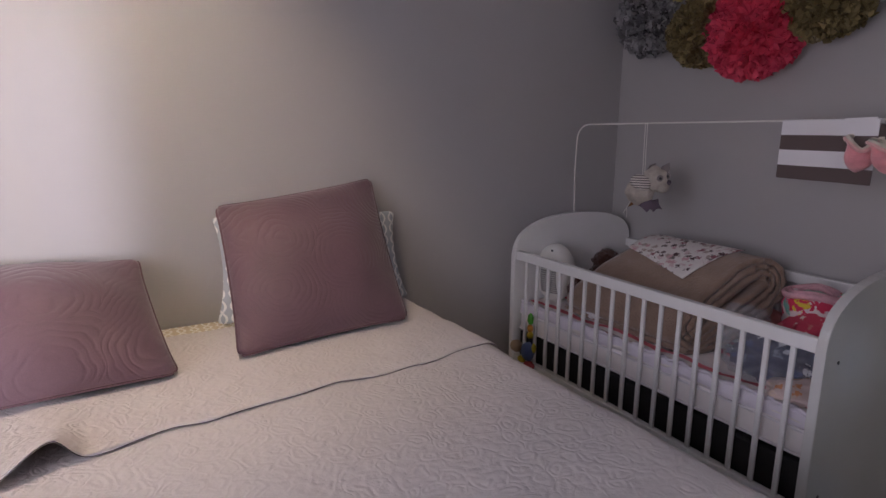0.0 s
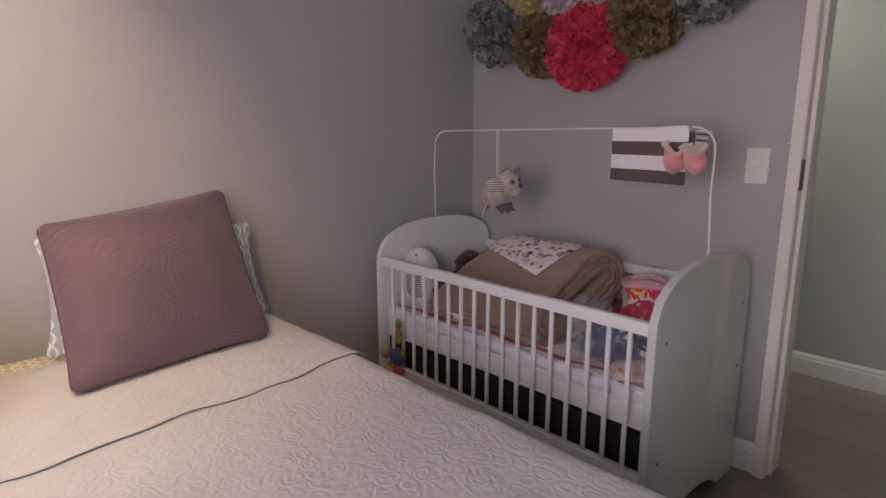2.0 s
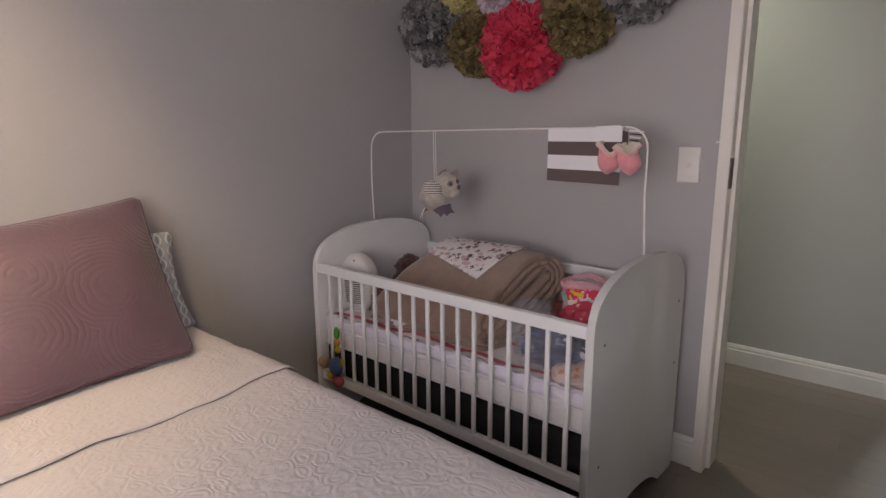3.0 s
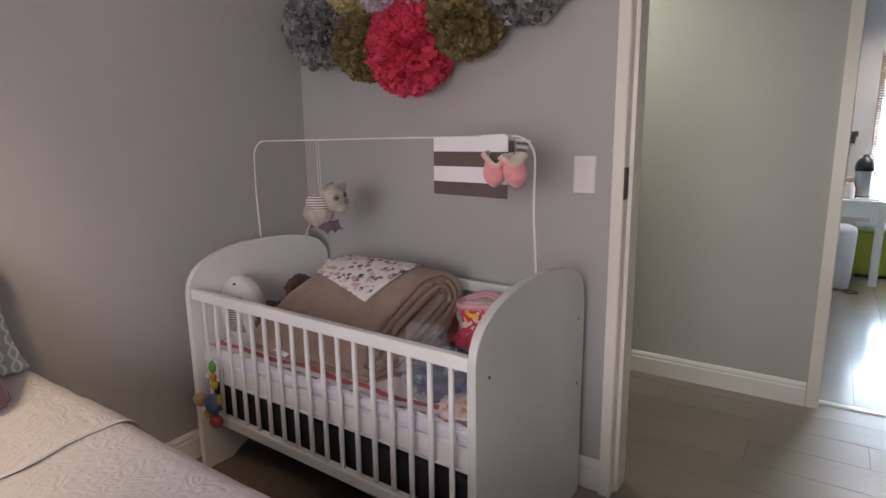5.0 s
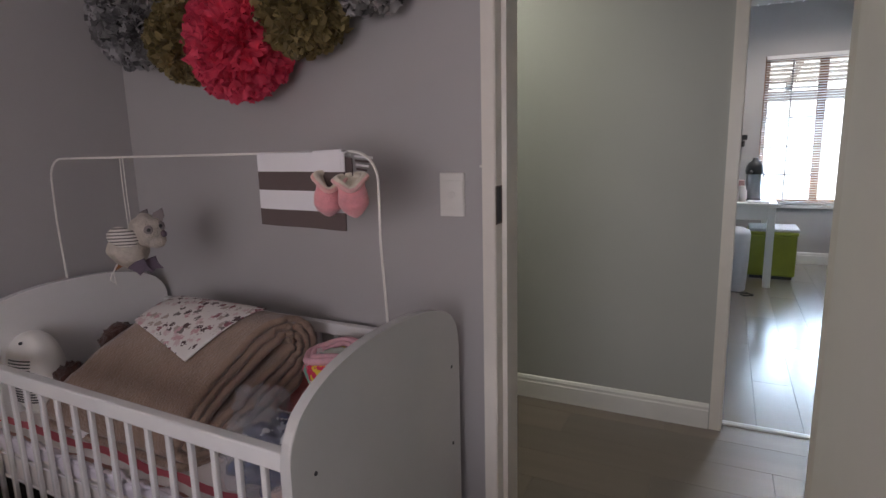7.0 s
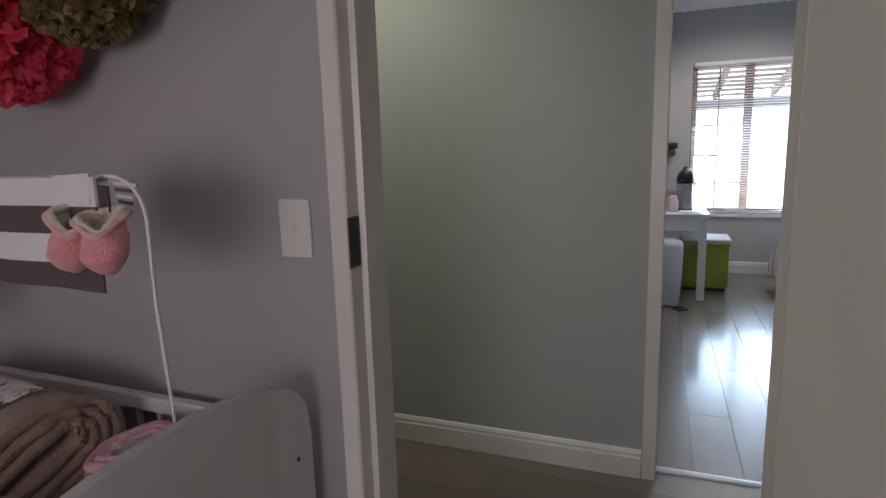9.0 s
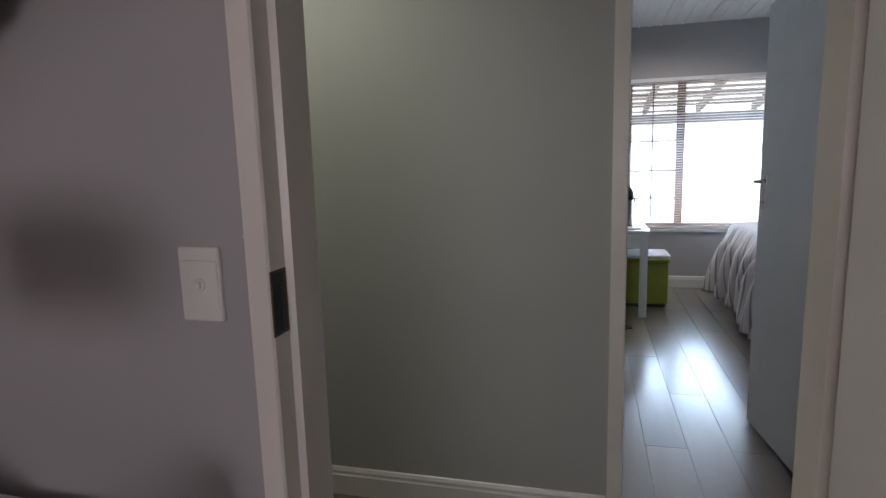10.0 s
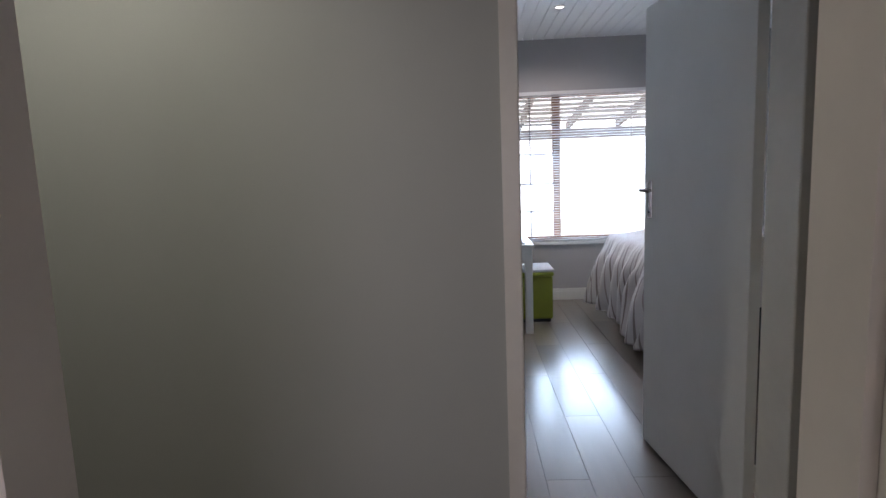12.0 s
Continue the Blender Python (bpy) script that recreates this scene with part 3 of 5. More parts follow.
structure("window_sill_plaster", box(FAR - 0.03, FAR + 0.06, WIN_B - 0.02, WIN_A + 0.02, WIN_LO - 0.035, WIN_LO, 0.006, 2), TRIM, "white painted inner window sill", "window sill")


def venetian_blind():
    t = thing("venetian_blind", (FAR + 0.0, (WIN_A + WIN_B) / 2, WIN_LO), "white slatted venetian blind with the slats open", "blind")
    mat = plain("white_blind_slat", (0.82, 0.81, 0.80), 0.4, var=0.02)
    x = FAR + 0.022
    a, b = WIN_B + 0.01, WIN_A - 0.01
    part("headrail", box(x - 0.022, x + 0.022, a, b, WIN_HI - 0.035, WIN_HI + 0.004, 0.003, 1), mat, t)
    part("bottom_rail", box(x - 0.014, x + 0.014, a, b, WIN_LO + 0.004, WIN_LO + 0.018, 0.004, 1), mat, t)
    n = 58
    lean = math.tan(radians(15))
    bm = extruded([(x + p, q - p * lean) for p, q in ((-0.0125, -0.0010), (-0.006, 0.0012), (0.006, 0.0012), (0.0125, -0.0010), (0.006, 0.0004), (-0.006, 0.0004))], "y", a, b)
    me = from_bm("slat", bm, mat)
    for k in range(n):
        o = part("slat", me, mat, t)
        o.location.z = WIN_LO + 0.03 + (WIN_HI - WIN_LO - 0.075) * k / (n - 1)
    for y in (b - 0.18, -2.70, -3.30, a + 0.18):
        part("ladder_cord", tube([(x - 0.013, y, WIN_LO + 0.01), (x - 0.013, y, WIN_HI - 0.02)], 0.0012, 6), mat, t)
    part("tilt_wand", tube([(x - 0.03, -3.66, WIN_HI - 0.03), (x - 0.03, -3.66, 1.35)], 0.004, 8), mat, t)
    return t


venetian_blind()

# outside the window: bright yard with a white pergola
structure("ground", box(FAR + 0.3, 60, -40, 40, -0.12, -0.02), plain("pale_paving", (0.5, 0.48, 0.44), 0.8, var=0.15), "pale paved yard outside the window", "ground")
# added sheet: the yard's sunlight is put in as emission
structure("backdrop", sheet_grid(1, 1, lambda u, v: (11.0, 8 - 24 * u, -0.02 + 2.9 * v)), glowing("yard_wall_glow", (0.95, 0.96, 0.94), 6.0), "pale glowing sheet standing in for a sunlit yard wall", "backdrop")
structure("backdrop_sky", sheet_grid(1, 1, lambda u, v: (40.0, 60 - 120 * u, -0.02 + 50 * v)), glowing("bright_daylight_sky", (0.80, 0.90, 1.0), 8.0), "bright hazy daylight sky beyond the yard", "sky")
perg = thing("pergola", (7.2, -3.2, 0), "weathered timber lean-to pergola outside the bedroom window", "pergola")
TIMBER = plain("weathered_grey_timber", (0.40, 0.35, 0.30), 0.8, var=0.2)
PALE = plain("pale_batten_paint", (0.66, 0.63, 0.58), 0.8, var=0.1)


def slope(x):
    return 2.47 - 0.135 * (x - 5.7)


for y in (-1.3, -2.1, -2.9, -3.7, -4.5, -5.3):
    part("rafter", extruded([(5.7, slope(5.7)), (9.2, slope(9.2)), (9.2, slope(9.2) + 0.11), (5.7, slope(5.7) + 0.11)], "y", y - 0.03, y + 0.03), TIMBER, perg)
for k in range(13):
    x = 5.9 + 0.27 * k
    part("batten", box(x - 0.045, x + 0.045, -6.0, -0.6, slope(x) + 0.112, slope(x) + 0.150, 0.003, 1), PALE if k % 3 else TIMBER, perg)
part("beam", box(9.05, 9.17, -6.0, -0.6, slope(9.1) - 0.17, slope(9.1) - 0.012, 0.004, 1), TIMBER, perg)
for y in (-1.05, -5.45):
    part("post", box(9.05, 9.17, y - 0.06, y + 0.06, -0.02, slope(9.1) - 0.172, 0.006, 1), TIMBER, perg)

# ---------------------------------------------------------------- cot
def arch(x0, x1, z_shoulder, z_top, n=28):
    """Outline of an end panel: arched top, feet with a shallow cut between; pairs (x, z)."""
    pts = [(x0, 0.0)]
    for k in range(n + 1):
        a = math.pi * (1 - k / n)
        cx, rx = (x0 + x1) / 2, (x1 - x0) / 2
        pts.append((cx + rx * math.copysign(abs(math.cos(a)) ** 0.90, math.cos(a)), z_shoulder + (z_top - z_shoulder) * math.sin(a) ** (0.86 if k < n / 2 else 0.66)))
    pts.append((x1, 0.0))
    pts.append((x1 - 0.13, 0.0))
    for k in range(1, 10):
        a = math.pi * k / 10
        pts.append((x1 - 0.13 - (x1 - x0 - 0.26) * k / 10, 0.075 * math.sin(a) ** 0.6))
    pts.append((x0 + 0.13, 0.0))
    return pts


CX0, CX1 = -0.768, -0.048
cot = thing("cot", (-0.4, -0.74, 0), "white enamelled wooden baby cot with slatted sides", "cot")
panel_a = part("end_panel", extruded(arch(CX0, CX1, 0.735, 0.905), "y", -0.128, -0.102, 0.004), COT, cot, "white arched end panel")
panel_b = part("end_panel", extruded(arch(CX0, CX1, 0.735, 0.905), "y", -1.418, -1.392, 0.004), COT_SHADED, cot, "glossy pale arched end panel, greyed for shade")
for x, nm in ((-0.747, "front"), (-0.062, "back")):
    part("top_rail", box(x - 0.014, x + 0.014, -1.392, -0.128, 0.716, 0.756, 0.004, 2), COT, cot)
    part("bottom_rail", box(x - 0.014, x + 0.014, -1.392, -0.128, 0.232, 0.272, 0.004, 2), COT, cot)
    me = from_bm("slat", box(x - 0.006, x + 0.006, -0.0075, 0.0075, 0.268, 0.720, 0.003, 2), COT)
    for k in range(17):
        o = part("slat", me, COT, cot)
        o.location.y = -0.190 - 0.0712 * k
for y, panel in ((-0.102, panel_a), (-1.418, panel_b)):
    for x, z in ((-0.70, 0.69), (-0.10, 0.69), (-0.70, 0.30), (-0.10, 0.45)):
        part("screw", tube([(x, y - 0.0015, z), (x, y + 0.0025, z)], 0.005, 10), BLACKPLASTIC, panel, "dark screw head")
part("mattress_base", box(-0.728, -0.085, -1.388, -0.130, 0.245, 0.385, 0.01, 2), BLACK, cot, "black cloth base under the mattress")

turn = Matrix.Translation((-0.75, -1.405, 0)) @ Matrix.Rotation(radians(-1.2), 4, "Z") @ Matrix.Translation((0.75, 1.405, 0))
cot.matrix_basis = turn @ cot.matrix_basis

# mobile rail: bent white rod over the cot
rod = []
ya, yb, zt, r = -0.096, -1.384, 1.308, 0.07
rod += [(-0.372, -0.104, 0.88), (-0.372, -0.100, 0.93), (-0.372, ya + 0.004, 1.1), (-0.372, ya, zt - r)]
for k in range(1, 7):
    a = math.pi / 2 * k / 6
    rod.append((-0.372, ya - r + r * math.cos(a), zt - r + r * math.sin(a)))
for k in range(0, 7):
    a = math.pi / 2 * (1 - k / 6)
    rod.append((-0.372, yb + r - r * math.cos(a), zt - r + r * math.sin(a) + 0.006))
rod += [(-0.372, yb + 0.001, 1.1), (-0.372, -1.392, 0.93), (-0.372, -1.394, 0.88)]
single("mobile_rail", tube(rod, 0.0032, 10), WHITEPLASTIC, "thin white bent rod arching over the cot", "cot rail", True)

# striped cloth over the rod
cl = thing("striped_cloth", (-0.39, -1.17, 1.13), "white and dark taupe striped cloth draped over the rod", "cloth")


def drape(z0, z1, y0, y1, mat, name="stripe"):
    def at(u, v):
        y, z = y0 + (y1 - y0) * u, z0 + (z1 - z0) * v
        drop = 0.010 * max(0, (1.31 - z) / 0.18) * max(0, u * 0.6)
        return (-0.394 - 0.003 * math.sin(9 * u + 5 * z) - 0.004 * (1.31 - z) / 0.18, y, z - drop)

    part(name, thick_grid(16, 6, at, (0.004, 0, 0)), mat, cl)


for z0, z1, mat in ((1.268, 1.313, WHITEBAND), (1.222, 1.268, BROWNBAND), (1.174, 1.222, WHITEBAND), (1.132, 1.174, BROWNBAND)):
    drape(z0, z1, -1.036, -1.306, mat)
part("fold", thick_grid(14, 8, lambda u, v: (-0.378 - 0.014 * math.cos(v * math.pi), -1.036 - 0.270 * u, 1.306 + 0.010 * math.sin(v * math.pi)), (0, 0, -0.003)), WHITEBAND, cl)
part("rolled_end", thick_grid(8, 6, lambda u, v: (-0.3985 + 0.004 * v, -1.215 - 0.083 * u, 1.268 + 0.049 * v + 0.003 * u), (0.004, 0, 0)), WHITEBAND, cl)
part("tail", thick_grid(8, 6, lambda u, v: (-0.384 - 0.004 * math.sin(7 * u), -1.300 - 0.022 * u, 1.262 + 0.040 * v - 0.005 * u), (0.004, 0, 0)), BROWNBAND, cl)
for k in range(4):
    part("fringe", thick_grid(6, 2, lambda u, v: (-0.372 + 0.002 * k, -1.320 - (0.050 - 0.007 * k) * u, 1.300 - 0.010 * k - 0.004 * u + 0.005 * v), (0.003, 0, 0)), WHITEBAND if k % 2 == 0 else BROWNBAND, cl)


def bootie(name, y, z, lean):
    """z: the toe, which hangs lowest; the opening faces the room, with a notch in its front."""
    t = thing(name, (-0.405, y, z), "pink fleece baby bootie with cream lining, hung on the rod", "bootie", "pair of booties")
    turn = Matrix.Rotation(radians(lean), 3, "X") @ Matrix.Rotation(radians(34), 3, "Z")

    def rim(a):
        """Height of the cuff round the ankle; a is 0 at the back."""
        front = 0.5 - 0.5 * math.cos(a)
        return 0.102 - 0.010 * front - 0.026 * front ** 6

    def skin(a, v, inner=0.0):
        top = rim(a)
        zz = top * v
        w = math.sin(min(1.0, zz / 0.040) * math.pi / 2) ** 0.75
        waist = 1 - 0.10 * math.exp(-((zz - 0.072) / 0.014) ** 2)
        rad = (0.035 * w * waist + 0.004 * max(0.0, v - 0.8) / 0.2 - inner)
        toe = -0.026 * math.exp(-((zz - 0.024) / 0.030) ** 2)
        p = Vector((-rad * math.cos(a + math.pi) * 0.92 + toe, rad * math.sin(a), zz))
        k = 0.0022 * noise.noise(p * 60 + Vector((y * 9, 0, 0)))
        return Vector((-0.405, y, z)) + turn @ (p + Vector((p.x, p.y, 0)).normalized() * k)

    part("foot", sheet_grid(28, 18, lambda u, v: skin(2 * math.pi * u, 0.02 + 0.98 * v), wrap_u=True), PINK, t, "pink fleece foot", True)
    part("lining", sheet_grid(28, 10, lambda u, v: skin(2 * math.pi * u, 0.50 + 0.52 * v, 0.006 + 0.010 * (1 - v)), wrap_u=True), CREAMFUR, t, "cream fleece lining", True)
    part("cuff", tube([skin(2 * math.pi * k / 30, 1.0, 0.006) for k in range(30)], 0.0072, 8, True), CREAMFUR, t, "cream turned cuff", True)
    part("seam", tube([skin(2 * math.pi * k / 30, 0.97, -0.0015) for k in range(30)], 0.0052, 8, True), CUFF, t, "pale pink edge", True)


CUFF = plain("pale_pink_fleece", (0.80, 0.46, 0.43), 0.95, var=0.15, big=40, fine=260, bump=0.8, distance=0.004, sheen=0.4)
bootie("bootie", -1.262, 1.162, 5)
bootie("bootie", -1.342, 1.160, -8)

OWLFUR = plain("greyish_cream_fleece", (0.50, 0.45, 0.39), 0.95, var=0.2, big=45, fine=240, bump=0.9, distance=0.005)
# plush owl hanging on a string
owl = thing("plush_owl", (-0.39, -0.525, 0.96), "cream plush owl toy hanging on a string from the rod", "plush toy")
OWL = Matrix.Translation((-0.39, -0.525, 0.0)) @ Matrix(((0.77, 0.63, 0, 0), (-0.63, 0.77, 0, 0), (0, 0, 1, 0), (0, 0, 0, 1)))


def owl_part(name, bm, material, parent, label="", smooth=True):
    """Built facing its own front (-y), then turned to hang as it does."""
    bmesh.ops.transform(bm, matrix=OWL, verts=bm.verts)
    return part(name, bm, material, parent, label, smooth)


FELT = plain("grey_felt", (0.24, 0.21, 0.21), 0.95, var=0.15)
DARKFELT = plain("dark_violet_felt", (0.13, 0.10, 0.13), 0.95, var=0.2)
owl_part("body", blob((-0.028, 0, 1.036), (0.058, 0.052, 0.052), 0.14, 9, 1.0, 4, Matrix.Rotation(radians(25), 3, "Y")), OWLFUR, owl, "cream fleece body")
owl_head = owl_part("head", blob((0.028, -0.012, 1.090), (0.048, 0.046, 0.052), 0.12, 9, 2.0, 4, Matrix.Rotation(radians(-20), 3, "Y")), OWLFUR, owl, "cream fleece head")
owl_part("muzzle", blob((0.052, -0.026, 1.062), (0.028, 0.026, 0.026), 0.10, 9, 3.0, 3), OWLFUR, owl_head, "cream fleece muzzle")
owl_part("wing", blob((-0.036, -0.042, 1.078), (0.043, 0.016, 0.030), 0.10, 8, 3.0, 3, Matrix.Rotation(radians(22), 3, "Y")),
         striped("grey_white_ticking", [(0.0, (0.66, 0.62, 0.56)), (0.58, (0.15, 0.13, 0.13))], "z", 0.0095), owl, "striped wing")
for x, y, s in ((0.052, -0.012, 1.0), (0.012, 0.030, 0.85)):
    owl_part("ear", extruded([(x - 0.018 * s, 1.118), (x + 0.016 * s, 1.106), (x + 0.028 * s, 1.130), (x + 0.024 * s, 1.130 + 0.026 * s), (x - 0.002, 1.142)], "y", y - 0.006, y + 0.006, 0.002), FELT, owl_head, "grey felt ear", False)
for x, y, z in ((0.034, -0.056, 1.096), (0.066, -0.034, 1.104)):
    owl_part("eye", blob((x, y, z), (0.013, 0.006, 0.014), 0.1, 8, y, 3), FELT, owl_head, "grey felt eye")
    owl_part("pupil", blob((x + 0.001, y - 0.005, z), (0.006, 0.003, 0.006), 0.0, 8, y, 2), BLACKPLASTIC, owl_head, "dark pupil")
owl_part("beak", blob((0.074, -0.040, 1.080), (0.009, 0.010, 0.011), 0.1, 8, 2, 2), DARKFELT, owl_head, "dark felt beak")
for x, y in ((0.000, -0.030), (0.030, -0.012)):
    owl_part("foot", extruded([(x - 0.034, 0.984), (x - 0.012, 0.972), (x - 0.002, 0.958), (x + 0.010, 0.974), (x + 0.032, 0.970), (x + 0.016, 0.988), (x + 0.014, 1.010), (x - 0.012, 1.002)], "y", y - 0.008, y + 0.008, 0.002), DARKFELT, owl, "dark felt foot", False)
owl_part("tail", extruded([(-0.070, 0.976), (-0.040, 0.990), (-0.036, 1.004), (-0.056, 1.000)], "y", -0.012, 0.0, 0.002), TANFUR, owl, "tan felt tail tip", False)
for x in (-0.021, -0.013):
    owl_part("string", tube([(x, 0.0, 1.08), (x - 0.002, 0.004, 1.2), (x - 0.002, 0.012, 1.311)], 0.0016, 6), WHITEPLASTIC, owl, "thin string")
owl_part("tail_loop", tube([(-0.060, 0, 1.0), (-0.075, 0, 0.97), (-0.072, 0, 0.93), (-0.086, 0, 0.95), (-0.066, 0, 0.99)], 0.0016, 6), WHITEPLASTIC, owl, "string loop")

# bedding of the cot
cm = thing("cot_mattress", (-0.4, -0.76, 0.386), "white quilted cot mattress with piped edges", "mattress")
part("cover", box(-0.715, -0.085, -1.385, -0.140, 0.386, 0.492, 0.025, 4), MATTRESS, cm, "", True)
for z in (0.402, 0.474):
    rim = []
    for cx, cy, a0 in ((-0.105, -0.160, 0), (-0.695, -0.160, 90), (-0.695, -1.365, 180), (-0.105, -1.365, 270)):
        rim += [(cx + 0.022 * math.cos(radians(a0 + 15 * k)), cy + 0.022 * math.sin(radians(a0 + 15 * k)), z) for k in range(7)]
    part("piping", tube(rim, 0.0045, 6, True), WHITEBAND, cm, "white piping", True)


def cot_sheet():
    def at(u, v):
        x, y = -0.715 + 0.625 * u, -0.145 - 1.238 * v
        edge = min(1, u / 0.06)
        p = Vector((x * 7, y * 7, 0))
        z = 0.500 + 0.020 * edge + 0.012 * noise.noise(p) + 0.006 * noise.noise(p * 3)
        return (x, y, z)

    return thick_grid(36, 60, at, (0, 0, -0.012))


STRIPES = striped("pink_striped_cot_sheet", [(0.0, (0.76, 0.71, 0.72)), (0.20, (0.62, 0.13, 0.18)), (0.36, (0.76, 0.72, 0.68)), (0.46, (0.36, 0.20, 0.17)), (0.49, (0.76, 0.72, 0.70)), (0.58, (0.60, 0.14, 0.18)), (0.68, (0.76, 0.70, 0.68))], "x", 0.27)
single("cot_sheet", cot_sheet(), STRIPES, "white cot sheet with pink and brown stripes", "sheet", True)


def bumper():
    def at(u, v):
        y = -0.15 - 1.23 * u
        p = Vector((0, y * 6, v * 2))
        fold = 0.006 * math.sin(y * 70) * v + 0.010 * noise.noise(p * 2)
        return (-0.708 + 0.008 * noise.noise(p * 1.5) - 0.010 * math.sin(v * 3), y, 0.470 + 0.058 * v + fold)

    return thick_grid(110, 6, at, (0.014, 0, 0))


BUMPER = plain("white_lilac_cotton", (0.72, 0.68, 0.74), 0.85, var=0.06, big=20, fine=300, bump=0.4)
cb = thing("cot_bumper", (-0.71, -0.76, 0.47), "white ruffled cot bumper along the slats", "cot bumper")
part("panel", bumper(), BUMPER, cb, "", True)
ruff = [(-0.712 + 0.002 * math.sin(k * 1.9), -0.15 - 1.23 * k / 150, 0.528 + 0.002 * math.sin(k * 1.3) + 0.010 * noise.noise(Vector((k * 0.13, 0, 0)))) for k in range(151)]
part("ruffle", tube(ruff, 0.0055, 6), BUMPER, cb, "gathered edge", True)

# blanket: folded layers that climb from the front to a roll at the back
def spine(c):
    """Middle line of the folded stack, its upward normal and half its thickness; c from -1, front, to 1, back."""
    x, z = -0.400 + 0.235 * c, 0.676 + 0.116 * c - 0.010 * c * c
    tx, tz = 0.235, 0.116 - 0.020 * c
    l = math.hypot(tx, tz)
    return x, z, -tz / l, tx / l, 0.076 + 0.044 * (c + 1) / 2


TURNS = 3.55


def fold_path(n=260, turns=TURNS):
    path = []
    for k in range(n + 1):
        s = k / n
        a = -0.97 * math.pi + s * turns * 2 * math.pi
        fade = 1 - 0.90 * s
        co, si = math.cos(a), math.sin(a)
        c = co * (1 - 0.30 * s) if co < 0 else co * fade + 0.62 * (1 - fade) * min(1.0, co * 3)
        d = math.copysign(abs(si) ** 0.8, si) * fade
        x, z, nx, nz, h = spine(c)
        path.append((x + nx * h * d, z + nz * h * d, c, d))
    return path


CREST = sorted((p[0], p[1]) for k, p in enumerate(fold_path()) if 0.02 < -0.97 + k / 260 * 2 * TURNS < 0.98)


def blanket_top(x, y):
    for (x0, z0), (x1, z1) in zip(CREST, CREST[1:]):
        if x0 <= x <= x1:
            return z0 + (z1 - z0) * (x - x0) / (x1 - x0) + 0.016
    return (CREST[0] if x < CREST[0][0] else CREST[-1])[1] + 0.010


def blanket_roll():
    path = fold_path()
    n = len(path) - 1
    bm = bmesh.new()
    ny, th = 30, 0.0105
    loops = []
    for j in range(ny + 1):
        v = j / ny
        ring_a, ring_b = [], []
        for i, (x, z, c, d) in enumerate(path):
            q = path[min(i + 1, n)]
            p = path[max(i - 1, 0)]
            nx, nz = -(q[1] - p[1]), q[0] - p[0]
            l = math.hypot(nx, nz) or 1
            nx, nz = nx / l, nz / l
            y = (-0.43 - 0.09 * c) * (1 - v) + (-0.950 - 0.030 * c + 0.045 * d) * v
            y += 0.014 * noise.noise(Vector((i * 0.35, 7.0, 0))) * v
            w = 0.007 * noise.noise(Vector((x * 9, y * 5, z * 9))) + 0.003 * noise.noise(Vector((x * 30, y * 16, z * 30)))
            sag = 0.020 * math.sin(math.pi * v) * (c < 0.5)
            for ring, s in ((ring_a, th + w), (ring_b, -th + w)):
                ring.append(bm.verts.new((x + nx * s, y, max(z + nz * s - sag * 0.3, 0.526))))
        loops.append((ring_a, ring_b))
    for (a1, b1), (a2, b2) in zip(loops, loops[1:]):
        for i in range(n):
            bm.faces.new((a1[i], a1[i + 1], a2[i + 1], a2[i]))
            bm.faces.new((b1[i + 1], b1[i], b2[i], b2[i + 1]))
        bm.faces.new((a1[0], a2[0], b2[0], b1[0]))
        bm.faces.new((a1[n], b1[n], b2[n], a2[n]))
    for a1, b1 in (loops[0], loops[-1]):
        for i in range(n):
            bm.faces.new((a1[i], b1[i], b1[i + 1], a1[i + 1]))
    return bm


single("folded_blanket", blanket_roll(), BLANKET, "thick taupe fleece blanket folded and rolled in the cot", "blanket", True)


def kerchief():
    a, b, c, d = Vector((-0.385, -0.450, 0)), Vector((-0.190, -0.480, 0)), Vector((-0.235, -0.870, 0)), Vector((-0.475, -0.785, 0))

    def at(u, v):
        p = (a * (1 - u) + d * u) * (1 - v) + (b * (1 - u) + c * u) * v
        return Vector((p.x, p.y, blanket_top(p.x, p.y) + 0.006 + 0.002 * noise.noise(p * 16)))

    return thick_grid(26, 22, at, (0, 0, -0.003))


single("floral_kerchief", kerchief(), KERCHIEF, "white cotton kerchief with small dark flowers lying on the blanket", "kerchief", True)

# fan heater
fan = thing("fan_heater", (-0.55, -0.13, 0.52), "white oval fan heater with black slotted grille, standing in the cot", "fan heater")
tilt = Matrix.Rotation(radians(6), 3, "Z")


def fan_shell():
    bm = blob((0, 0, 0), (0.066, 0.098, 0.132), 0.0, 1, 0, 4)
    for v in bm.verts:
        v.co.x = math.copysign(abs(v.co.x / 0.066) ** 0.75, v.co.x) * 0.066
        v.co = tilt @ v.co + Vector((-0.55, -0.185, 0.648))
    return bm


shell = part("shell", fan_shell(), WHITEPLASTIC, fan, "white rounded plastic shell", True)
for k in range(15):
    z = -0.082 + 0.0098 * k
    path = []
    for s in range(7):
        y = -0.055 + 0.085 * s / 6
        x = -0.066 * max(0.02, 1 - (y / 0.098) ** 2 - (z / 0.132) ** 2) ** 0.375 - 0.0005
        path.append(tilt @ Vector((x, y, z)) + Vector((-0.55, -0.185, 0.648)))
    part("grille_slot", tube(path, 0.0024, 6), BLACKPLASTIC, shell, "black grille slot", True)
part("foot", lathe((-0.55, -0.185, 0.510), [(0.052, 0), (0.050, 0.01), (0.030, 0.016), (0.026, 0.03)], 20), WHITEPLASTIC, fan, "white round foot", True)
